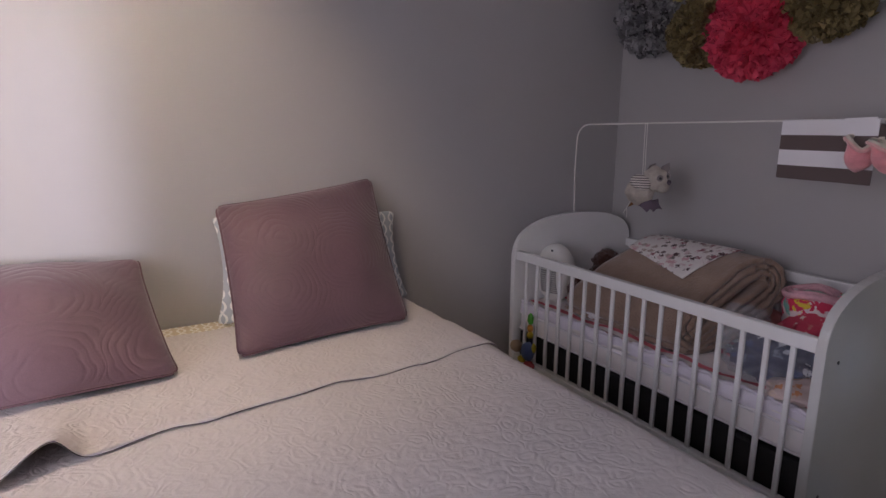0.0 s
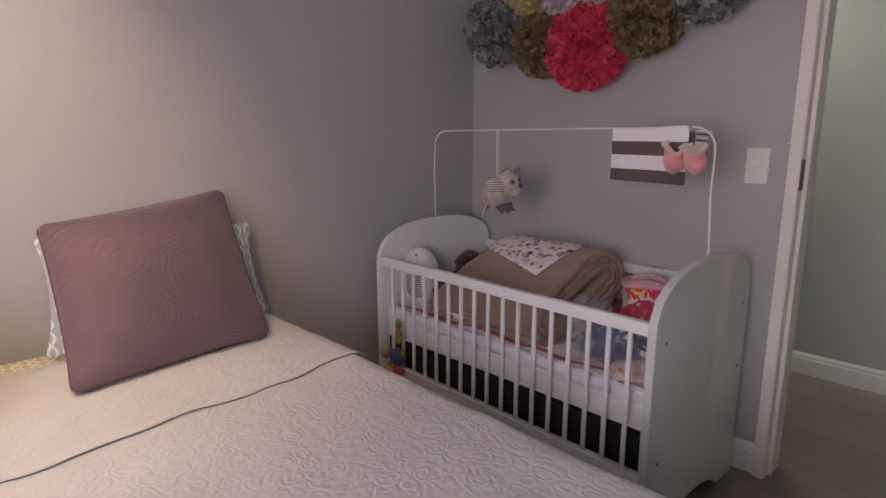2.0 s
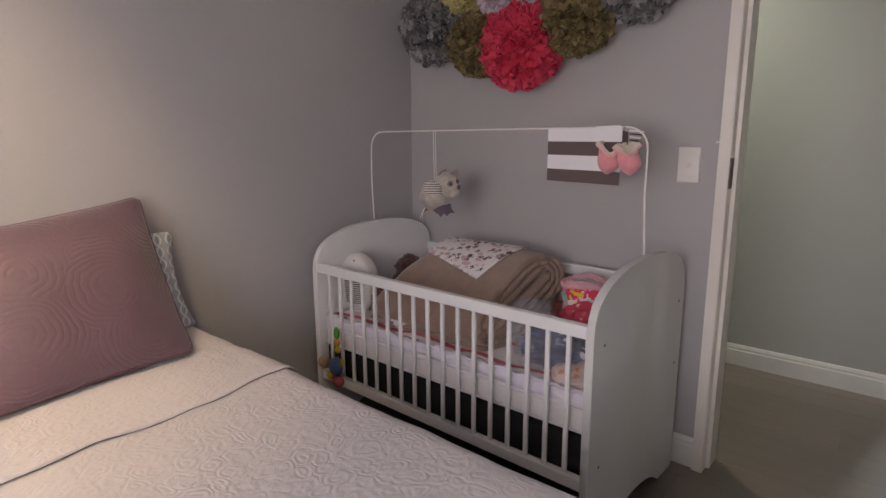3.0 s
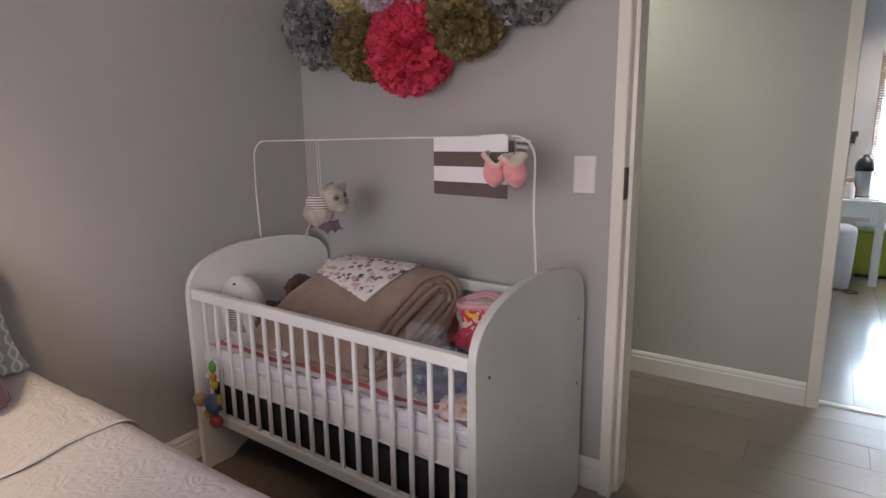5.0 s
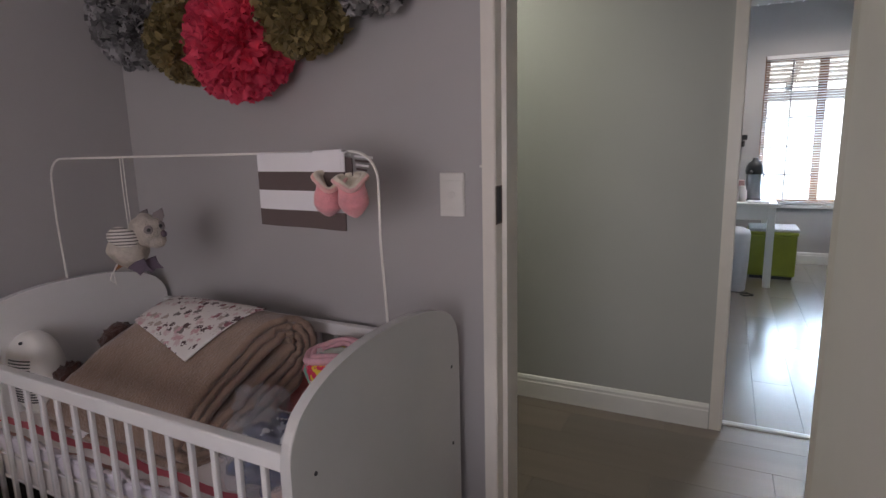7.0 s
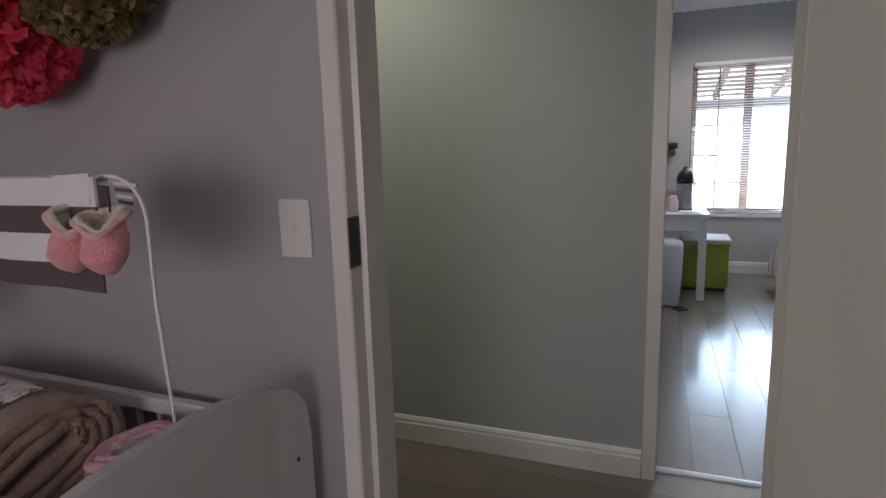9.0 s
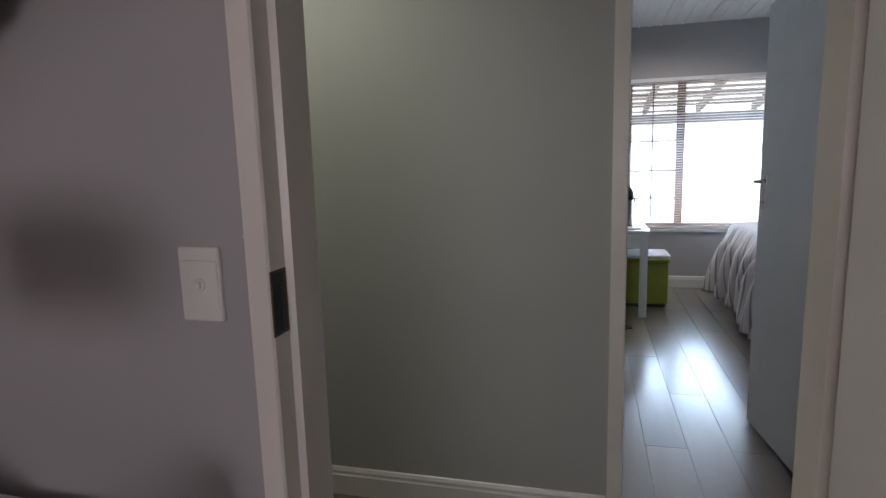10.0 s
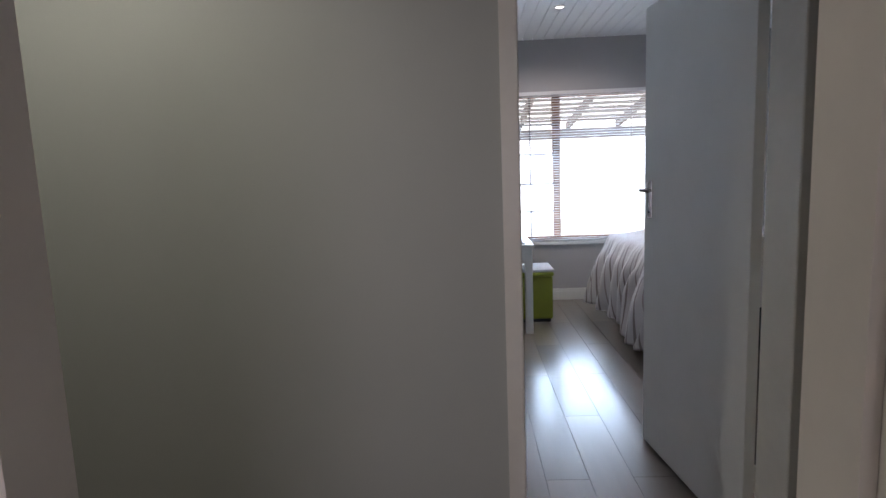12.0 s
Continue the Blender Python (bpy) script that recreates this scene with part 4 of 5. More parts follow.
part("dial", tube([(-0.583, -0.200, 0.752), (-0.596, -0.206, 0.756)], 0.005, 12), BLACKPLASTIC, shell, "dark dial")

# brown plush monkey behind the blanket: one plain soft shape with paler muzzle mass
single("plush_monkey", blob((-0.33, -0.285, 0.690), (0.058, 0.062, 0.060), 0.28, 20, 4, 4, bm=blob((-0.36, -0.30, 0.595), (0.078, 0.088, 0.088), 0.28, 20, 5, 4, bm=blob((-0.52, -0.315, 0.595), (0.060, 0.045, 0.085), 0.28, 20, 6, 4))), BROWNFUR, "dark brown shaggy plush animal in the cot", "plush toy", True)
single("plush_bear", blob((-0.565, -0.43, 0.575), (0.045, 0.05, 0.050), 0.2, 9, 6, 3, bm=blob((-0.52, -0.40, 0.605), (0.04, 0.05, 0.055), 0.2, 9, 7, 3)), TANFUR, "tan and orange plush toy lying in the cot", "plush toy", True)
single("baby_socks", blob((-0.60, -0.50, 0.540), (0.035, 0.055, 0.024), 0.4, 12, 8, 3), WHITEBAND, "small white crumpled cloth in the cot", "cloth", True)


single("pink_towel", blob((-0.20, -0.93, 0.575), (0.11, 0.10, 0.050), 0.25, 9, 21, 4), plain("dusty_red_towel", (0.48, 0.16, 0.15), 0.95, var=0.15, big=20, fine=240, bump=0.7, distance=0.004), "dusty red towel tucked under the blanket roll", "towel", True)


# pink bundle and bags at the foot of the cot
def bundle():
    bm = lathe((-0.235, -1.130, 0.530), [(0.075, 0.0), (0.090, 0.04), (0.097, 0.11), (0.095, 0.17), (0.086, 0.205), (0.070, 0.215), (0.052, 0.200), (0.035, 0.19)], 40)
    for v in bm.verts:
        v.co.y += 0.03 * noise.noise(v.co * 14)
        v.co.x += 0.03 * noise.noise(v.co * 12 + Vector((5, 0, 0)))
        v.co.z += 0.012 * noise.noise(v.co * 16)
    return bm


bag = thing("printed_bundle", (-0.235, -1.13, 0.53), "rolled baby cloth bundle with pink, red and yellow print", "bundle")
part("roll", bundle(), spotted("bright_printed_cotton", (0.80, 0.66, 0.66), [(0.70, 0.04, 0.10), (0.80, 0.60, 0.06), (0.75, 0.10, 0.22), (0.20, 0.50, 0.42), (0.35, 0.03, 0.10), (0.72, 0.05, 0.12)], 19.0, 0.50), bag, "bright printed roll", True)
PALEPINK = plain("pale_pink_cotton", (0.74, 0.42, 0.47), 0.95, var=0.2, big=30, fine=200, bump=0.7, distance=0.004)
for rr0, z0, r0 in ((0.088, 0.734, 0.011), (0.070, 0.740, 0.010), (0.053, 0.736, 0.009)):
    ring = [(-0.235 + rr0 * math.cos(a) * (1 + 0.08 * math.sin(3 * a)), -1.130 + rr0 * 1.02 * math.sin(a) * (1 + 0.06 * math.cos(4 * a)), z0 + 0.008 * math.sin(2 * a + 1)) for a in (2 * math.pi * k / 32 for k in range(32))]
    part("collar", tube(ring, r0, 8, True), PALEPINK, bag, "pale pink rolled edge", True)
part("filling", blob((-0.235, -1.130, 0.722), (0.050, 0.052, 0.022), 0.3, 14, 31, 3), plain("pale_mint_cotton", (0.62, 0.66, 0.58), 0.95, var=0.15, big=40, fine=200, bump=0.6, distance=0.003), bag, "pale mint cloth inside the roll", True)
single("red_cloth", blob((-0.34, -1.19, 0.61), (0.10, 0.10, 0.075), 0.35, 9, 11, 4), spotted("red_printed_cotton", (0.60, 0.06, 0.11), [(0.75, 0.62, 0.55), (0.70, 0.50, 0.10), (0.62, 0.2, 0.2)], 30.0, 0.25), "crumpled red printed cloth in the cot", "cloth", True)
single("folded_babygrow", blob((-0.24, -1.30, 0.60), (0.11, 0.07, 0.075), 0.25, 9, 12, 4), spotted("dotted_white_cotton", (0.66, 0.66, 0.60), [(0.25, 0.25, 0.25)], 60.0, 0.22), "white dotted folded baby clothes in the cot", "clothes", True)


def crumpled(centre, radii, seed, level=4):
    bm = blob(centre, radii, 0.0, 1, seed, level)
    for v in bm.verts:
        d = v.co - Vector(centre)
        p = d * 16 + Vector((seed, 0, 0))
        k = abs(noise.noise(p)) * 0.55 + abs(noise.noise(p * 2.3)) * 0.3
        v.co = Vector(centre) + d * (0.78 + k)
        v.co.z = max(v.co.z, 0.522)
    return bm


PLASTIC = glassy("clear_crinkled_plastic", (0.70, 0.71, 0.75), 0.04, 1.6, True, 0.22)
crease = PLASTIC.node_tree.nodes.new("ShaderNodeTexVoronoi")
crease.feature = "DISTANCE_TO_EDGE"
crease.inputs["Scale"].default_value = 1.0
PLASTIC.node_tree.links.new(scaled(PLASTIC.node_tree, 34.0), crease.inputs["Vector"])
bumped(PLASTIC.node_tree, PLASTIC.node_tree.nodes["Principled BSDF"], crease.outputs[0], 0.9, 0.006)
pb = thing("plastic_bag", (-0.53, -1.15, 0.53), "clear crinkled plastic bag with dark blue clothes inside", "plastic bag")
part("film", crumpled((-0.53, -1.16, 0.585), (0.13, 0.155, 0.085), 3.0), PLASTIC, pb, "clear crinkled film")
part("content", blob((-0.52, -1.17, 0.575), (0.105, 0.12, 0.075), 0.5, 14, 14, 4), DENIM, pb, "dark blue folded cloth", True)
single("plastic_pouch", crumpled((-0.45, -1.03, 0.64), (0.07, 0.075, 0.060), 9.0), PLASTIC, "small clear plastic pouch on the bag", "plastic bag")
single("orange_print_cloth", blob((-0.60, -1.29, 0.535), (0.09, 0.085, 0.028), 0.35, 9, 15, 4), spotted("peach_printed_cotton", (0.72, 0.58, 0.54), [(0.70, 0.32, 0.16), (0.74, 0.6, 0.5)], 26.0, 0.35), "peach printed cloth lying in the cot", "cloth", True)

# teething toy clipped to the front slat
toy = thing("hanging_toy", (-0.775, -0.28, 0.24), "colourful plastic baby toy hanging from the cot slats", "toy")
for nm, c, r, col in (("clip", (-0.772, -0.286, 0.490), (0.012, 0.015, 0.026), (0.10, 0.50, 0.04)), ("link", (-0.774, -0.288, 0.450), (0.012, 0.014, 0.018), (0.70, 0.30, 0.03)), ("link", (-0.774, -0.290, 0.420), (0.013, 0.014, 0.016), (0.75, 0.55, 0.03)),
                      ("body", (-0.782, -0.285, 0.345), (0.025, 0.036, 0.042), (0.10, 0.16, 0.36)), ("head", (-0.788, -0.215, 0.350), (0.025, 0.030, 0.028), (0.60, 0.42, 0.28)),
                      ("arm", (-0.785, -0.250, 0.300), (0.014, 0.022, 0.014), (0.72, 0.56, 0.05)), ("foot", (-0.785, -0.300, 0.285), (0.022, 0.030, 0.022), (0.55, 0.07, 0.08)), ("bead", (-0.776, -0.318, 0.37), (0.010, 0.010, 0.022), (0.72, 0.6, 0.05))):
    part(nm, blob(c, r, 0.12, 8, c[2] * 30, 3), plain("toy_" + nm, tuple(0.62 * v for v in col), 0.5, var=0.15, big=40), toy, "", True)


# ---------------------------------------------------------------- tissue-paper pompoms on the wall
def pompom(name, y, z, r, mat, seed, label, petals=420, depth=0.13):
    """A tissue flower: a core with tufts of crumpled petals all round."""
    rnd = random.Random(seed)
    c = Vector((-0.012 - depth * 0.80, y, z))
    t = thing(name, (-0.01, y, z), label, "paper pompom", "paper pompoms on the wall")
    part("core", blob(c, (depth * 0.62, r * 0.74, r * 0.74), 0.05, 9, seed, 2), mat, t, "")
    tufts = max(40, petals // 8)
    golden = math.pi * (3 - math.sqrt(5))
    for n in range(tufts):
        h = 1 - 2 * (n + 0.5) / tufts
        a = golden * n + seed
        mid = Vector((math.sqrt(1 - h * h) * math.cos(a), math.sqrt(1 - h * h) * math.sin(a), h))
        if mid.x > 0.6:
            continue
        bm = bmesh.new()
        for k in range(12):
            d = (mid + 0.26 * Vector((rnd.uniform(-1, 1), rnd.uniform(-1, 1), rnd.uniform(-1, 1)))).normalized()
            side = d.orthogonal().normalized()
            side.rotate(Matrix.Rotation(rnd.uniform(0, 6.28), 3, d))
            up = d.cross(side)
            w, l = rnd.uniform(0.016, 0.030), rnd.uniform(0.26, 0.42)
            rim, curl, phase, folds = rnd.uniform(0.86, 1.05), rnd.uniform(-0.45, 0.45), rnd.uniform(0, 6.28), rnd.uniform(9, 15)
            grid = []
            for i in range(8):
                u = i / 7 - 0.5
                col = []
                for j in range(4):
                    v = j / 3
                    q = d * (rim - l * (1 - v))
                    p = c + Vector((q.x * depth, q.y * r, q.z * r)) + side * (2 * u * w * (0.40 + 0.8 * v))
                    p += up * (0.011 * math.sin(u * folds + phase) * v + curl * 0.06 * v * v)
                    p -= d * (0.020 * (2 * u) ** 2 * v - 0.004 * math.sin(u * 17 + phase) * v)
                    p.x = min(p.x, -0.004)
                    col.append(bm.verts.new(p))
                grid.append(col)
            for i in range(7):
                for j in range(3):
                    bm.faces.new((grid[i][j], grid[i + 1][j], grid[i + 1][j + 1], grid[i][j + 1]))
        part("petal_tuft", bm, mat, t, "", True)
    return t


def tissue(name, colour, rough=0.75, dark=0.62, light=1.25):
    m, nt, ns, ln, bsdf = nodes_of(name)
    g = ns.new("ShaderNodeNewGeometry")
    c = ramp_of(nt, g.outputs["Random Per Island"], [(0.0, tuple(v * dark for v in colour)), (1.0, tuple(min(1, v * light) for v in colour))])
    n1 = noise_of(nt, 60, 3)
    ln.new(mixed(nt, 0.4, c, mixed(nt, 1.0, c, ramp_of(nt, n1.outputs[0], [(0.3, (0.7, 0.7, 0.7)), (0.7, (1.15, 1.15, 1.15))]), "MULTIPLY")), bsdf.inputs["Base Color"])
    bsdf.inputs["Roughness"].default_value = rough
    bumped(nt, bsdf, n1.outputs[0], 0.3, 0.002)
    through_light = ns.new("ShaderNodeBsdfTranslucent")
    ln.new(c, through_light.inputs[0])
    blend = ns.new("ShaderNodeMixShader")
    blend.inputs[0].default_value = 0.48
    ln.new(bsdf.outputs[0], blend.inputs[1])
    ln.new(through_light.outputs[0], blend.inputs[2])
    ln.new(blend.outputs[0], ns["Material Output"].inputs[0])
    return m


# silver petals: glints and dark gaps are put into a wide tone spread
SILVER, OLIVE, RED = tissue("silver_grey_tissue", (0.32, 0.315, 0.315), 0.18, 0.22, 2.2), tissue("olive_gold_tissue", (0.34, 0.275, 0.13), 0.32, 0.40, 1.6), tissue("coral_red_tissue", (0.95, 0.11, 0.20), 0.7, 0.82, 1.15)
YELLOW, LILAC = tissue("pale_yellow_tissue", (0.82, 0.74, 0.36)), tissue("lilac_white_tissue", (0.80, 0.74, 0.84))
pompom("paper_pompom", -0.45, 1.955, 0.155, YELLOW, 15, "pale yellow tissue-paper pompom on the grey wall")
pompom("paper_pompom", -0.70, 1.925, 0.180, LILAC, 16, "lilac-white tissue-paper pompom on the grey wall", 420, 0.17)
pompom("paper_pompom", -0.255, 1.775, 0.170, SILVER, 11, "silver-grey tissue-paper pompom on the grey wall", 520)
pompom("paper_pompom", -0.515, 1.675, 0.140, OLIVE, 12, "small olive-gold tissue-paper pompom on the grey wall")
pompom("paper_pompom", -0.985, 1.735, 0.155, OLIVE, 14, "olive-gold tissue-paper pompom on the grey wall", 520)
pompom("paper_pompom", -1.215, 1.835, 0.160, SILVER, 17, "silver-grey tissue-paper pompom near the door")
pompom("paper_pompom", -0.748, 1.648, 0.180, RED, 13, "large coral-red tissue-paper pompom on the grey wall", 620, 0.15)

# ---------------------------------------------------------------- the bed
BX0, BX1, BY0, BY1, BZ = -2.64, -1.250, -1.93, -0.02, 0.612
bed = thing("bed", (-1.94, -1.0, 0), "double bed base with white mattress under a coverlet", "bed")
part("base", box(BX0 + 0.03, BX1 - 0.05, BY0 + 0.03, BY1, 0.10, 0.33, 0.015, 2), plain("dark_bed_base", (0.06, 0.055, 0.055), 0.85), bed, "dark upholstered base")
part("mattress", box(BX0 + 0.02, BX1 - 0.035, BY0 + 0.02, BY1 + 0.005, 0.335, BZ - 0.022, 0.05, 4), MATTRESS, bed, "white mattress", True)
for x in (BX0 + 0.12, BX1 - 0.16):
    for y in (BY0 + 0.12, BY1 - 0.12):
        part("leg", lathe((x, y, 0), [(0.020, 0), (0.026, 0.02), (0.028, 0.10)], 14), BLACKPLASTIC, bed)


def soft(x, y):
    p = Vector((x * 2.3, y * 2.3, 1.0))
    return 0.010 * noise.noise(p) + 0.004 * noise.noise(p * 4)


def side_profile(s, edge, top, drop, r=0.06):
    """Across the bed's edge: s metres along the cloth beyond the start of the bend."""
    arc = r * math.pi / 2
    if s <= 0:
        return 0.0, 0.0
    if s < arc:
        a = s / r
        return r * math.sin(a), -r * (1 - math.cos(a))
    return r + 0.012 * (s - arc), -r - (s - arc)


def coverlet():
    """Drapes over both sides and the foot."""
    lx, ly, drop = BX1 - BX0 - 0.12, BY1 - BY0 - 0.06 - 0.10, 0.42

    def at(u, v):
        sx = -drop - 0.06 + (lx + 2 * drop + 0.12) * u
        sy = -drop + (ly + drop) * v
        x, z = BX0 + 0.06 + min(max(sx, 0), lx), BZ
        y = BY0 + 0.06 + max(sy, 0)
        if sx < 0:
            dx, dz = side_profile(-sx, 0, 0, 0)
            x, z = x - dx, z + dz
        if sx > lx:
            dx, dz = side_profile(sx - lx, 0, 0, 0)
            x, z = x + dx, z + dz
        if sy < 0:
            dy, dz = side_profile(-sy, 0, 0, 0)
            y, z = y - dy, z + dz
        hang = max(0.0, BZ - 0.08 - z)
        z = max(z, 0.14)
        wave = hang * 0.05
        x += wave * math.sin(y * 19) * (1 if sx > lx else -1 if sx < 0 else 0)
        y += wave * math.sin(x * 17) * (-1 if sy < 0 else 0)
        return (x, y, z + soft(x, y) * (1 if hang == 0 else 0.3))

    return thick_grid(90, 90, at, (0, 0, -0.010))


cov = thing("bedspread", (-1.94, -1.0, BZ), "beige quilted bedspread with stitched scrolls, turned back at the head", "bedspread")
part("spread", coverlet(), QUILT, cov, "", True)


def seam_y(x):
    """Hem of the turned-back upper layer; it drops towards the lifted corner."""
    return -0.762 + 0.075 * (x + 2.165) - 0.17 * max(0.0, -2.2 - x) + 0.006 * math.sin(13 * x) + 0.004 * math.sin(31 * x + 1)


def lift(x, v):
    """The corner of the hem that stands up, and small gaps along the rest of it."""
    d = x + 2.425
    peak = 0.062 * math.exp(-(d / (0.034 if d > 0 else 0.075)) ** 2) * v ** 5
    return peak + 0.007 * max(0.0, noise.noise(Vector((x * 6.5, 3.0, 0)))) * v ** 12


def upper(u, v):
    over = 0.30
    lx = BX1 - BX0 - 0.06
    sx = (lx + over) * u
    x, z = BX0 + min(sx, lx), BZ + 0.0075
    if sx > lx:
        dx, dz = side_profile(sx - lx, 0, 0, 0, 0.072)
        x, z = x + dx, z + dz
    xx = min(x, BX1)
    head = -0.17 - 0.02 * math.sin(5 * xx) + (0.10 if xx > -1.5 else 0.0) * min(1, (xx + 1.5) / 0.15)
    y = head + (seam_y(xx) - 0.10 * max(0, sx - lx) - head) * v
    return (x, y, z + soft(x, y) + lift(x, v) + 0.004 * noise.noise(Vector((x * 12, y * 12, 0))))


part("turned_back_layer", thick_grid(160, 46, upper, (0, 0, -0.0055)), QUILT, cov, "", True)
# shade under the hem's lifted stretches, drawn as a dark uneven line
hem = [Vector(upper(k / 220, 1.0)) + Vector((0, -0.0015, -0.0035)) for k in range(221)]
part("hem", tube(hem, [0.0008 + 0.0012 * max(0.0, noise.noise(Vector((p.x * 11, 8.0, 0)))) for p in hem], 6), HEM_SHADE, cov, "dark narrow line for the shade under the hem", True)
single("bed_sheet", thick_grid(60, 14, lambda u, v: (BX0 + 0.03 + (BX1 - BX0 - 0.07) * u, -0.34 + 0.325 * v, BZ - 0.004 + 0.006 * noise.noise(Vector((u * 16, v * 5, 0)))), (0, 0, -0.012)), SHEET,
       "cream bed sheet printed with a white lattice", "bed sheet", True)


def cushion(corners, thick, n=40, seed=0.0, pinch=0.07, puff=0.95):
    """A stuffed square between four corners: bottom left, bottom right, top right, top left."""
    a, b, c, d = (Vector(p) for p in corners)
    nrm = (b - a).cross(d - a).normalized()

    def mid(u, v):
        k = 1 - pinch * (4 * u * (1 - u)) * abs(2 * v - 1) ** 3
        l = 1 - pinch * (4 * v * (1 - v)) * abs(2 * u - 1) ** 3
        both = abs(2 * u - 1) * abs(2 * v - 1)
        corner = 1 + 0.030 * both ** 6 - 0.055 * both ** 26
        u2, v2 = 0.5 + (u - 0.5) * l * corner, 0.5 + (v - 0.5) * k * corner
        return (a * (1 - u2) + b * u2) * (1 - v2) + (d * (1 - u2) + c * u2) * v2

    def off(u, v):
        e = max(0, (1 - abs(2 * u - 1) ** 2.2) * (1 - abs(2 * v - 1) ** 2.2))
        ear = 0.013 * (abs(2 * u - 1) * abs(2 * v - 1)) ** 6 * max(0, 1 - max(abs(2 * u - 1), abs(2 * v - 1)) ** 16)
        return thick * e ** puff + ear

    bm = bmesh.new()
    rows = []
    for s in (1, -1):
        rows.append([[bm.verts.new(mid(i / n, j / n) + nrm * s * (off(i / n, j / n) + 0.003 + 0.012 * noise.noise(Vector((i / n * 3.3 + seed, j / n * 3.3, s))) * min(1, off(i / n, j / n) * 30))) for j in range(n + 1)] for i in range(n + 1)])
    f, g = rows
    for i in range(n):
        for j in range(n):
            bm.faces.new((f[i][j], f[i + 1][j], f[i + 1][j + 1], f[i][j + 1]))
            bm.faces.new((g[i][j], g[i][j + 1], g[i + 1][j + 1], g[i + 1][j]))
    rim = [(i, 0) for i in range(n)] + [(n, j) for j in range(n)] + [(i, n) for i in range(n, 0, -1)] + [(0, j) for j in range(n, 0, -1)]
    for k, (i, j) in enumerate(rim):
        i2, j2 = rim[(k + 1) % len(rim)]
        bm.faces.new((f[i][j], g[i][j], g[i2][j2], f[i2][j2]))
    edge = [mid(i / n, j / n) for i, j in rim]
    return bm, edge


def scatter(name, corners, thick, label, seed):
    t = thing(name, tuple((Vector(corners[0]) + Vector(corners[1])) / 2), label, "cushion", "scatter cushions on the bed")
    bm, edge = cushion(corners, thick, 56, seed, 0.018, 0.80)
    part("cover", bm, CUSHION, t, "", True)
    part("piping", tube(edge, 0.0042, 6, True), CUSHEDGE, t, "mauve stitched edge", True)
    return t


scatter("scatter_cushion", [(-1.995, -0.455, 0.636), (-1.420, -0.385, 0.636), (-1.400, -0.045, 1.088), (-1.965, -0.075, 1.018)], 0.092, "mauve square cushion quilted in rings, leaning on the pillow", 1.0)
scatter("scatter_cushion", [(-2.745, -0.535, 0.640), (-2.165, -0.490, 0.636), (-2.215, -0.110, 0.872), (-2.775, -0.110, 0.905)], 0.105, "mauve square cushion quilted in rings, slumped against the wall", 5.0)
pil = thing("bed_pillow", (-1.65, -0.1, 0.62), "white and grey lattice-patterned pillow standing against the wall", "pillow")
bm, edge = cushion([(-1.995, -0.125, 0.628), (-1.280, -0.125, 0.624), (-1.298, -0.040, 0.960), (-1.975, -0.040, 0.985)], 0.045, 30, 9.0)
part("pillowcase", bm, LATT, pil, "", True)

# ---------------------------------------------------------------- second bedroom
tb = thing("white_table", (4.33, -2.1, 0), "white painted table under the window", "table")
part("tabletop", box(4.13, 5.02, -2.535, -1.45, 0.715, 0.747, 0.004, 2), TRIM, tb)
part("apron", box(4.150, 4.175, -2.515, -1.47, 0.600, 0.715, 0.002, 1), TRIM, tb)
part("apron", box(4.175, 5.00, -2.515, -2.49, 0.600, 0.715, 0.002, 1), TRIM, tb)
for x, y in ((4.145, -2.52), (4.945, -2.52), (4.145, -1.52), (4.945, -1.52)):
    part("leg", box(x, x + 0.06, y, y + 0.06, 0.0, 0.715, 0.003, 1), TRIM, tb)

ot = thing("ottoman", (4.72, -2.55, 0), "lime-green upholstered storage ottoman with grey lid cushion", "ottoman")
LIME = plain("lime_green_leatherette", (0.23, 0.26, 0.025), 0.5, var=0.12, big=6, fine=160, bump=0.3)
part("body", box(4.50, 4.90, -2.735, -2.345, 0.03, 0.415, 0.015, 3), LIME, ot)
part("lid", box(4.49, 4.91, -2.745, -2.335, 0.415, 0.450, 0.012, 3), LIME, ot)
part("foot_rail", box(4.52, 4.88, -2.715, -2.365, 0.0, 0.03), BLACKPLASTIC, ot)
single("folded_grey_throw", box(4.50, 4.88, -2.75, -2.34, 0.451, 0.478, 0.010, 3), plain("grey_white_throw", (0.56, 0.56, 0.58), 0.9, var=0.12, big=15), "grey-white folded cloth on the ottoman", "cloth", True)

single("pedal_bin", lathe((3.98, -2.215, 0.0), [(0.095, 0.0), (0.105, 0.01), (0.118, 0.25), (0.122, 0.50), (0.110, 0.535), (0.06, 0.555)], 28), plain("white_bin_plastic", (0.68, 0.68, 0.72), 0.4, var=0.04), "white plastic waste bin beside the table", "bin", True)

fl = thing("vacuum_flask", (4.42, -2.36, 0.747), "steel airpot flask with a black pump lid on the table", "flask")
fc = (4.42, -2.345, 0.747)
FLASK = plain("dull_steel", (0.36, 0.36, 0.37), 0.30, 1.0, var=0.10, fine=200)
part("body", lathe(fc, [(0.064, 0.0), (0.067, 0.01), (0.067, 0.235), (0.062, 0.248)], 28), FLASK, fl, "brushed steel body", True)
part("base", lathe(fc, [(0.069, 0.0), (0.069, 0.018), (0.0675, 0.02)], 28), BLACKPLASTIC, fl, "black base ring", True)
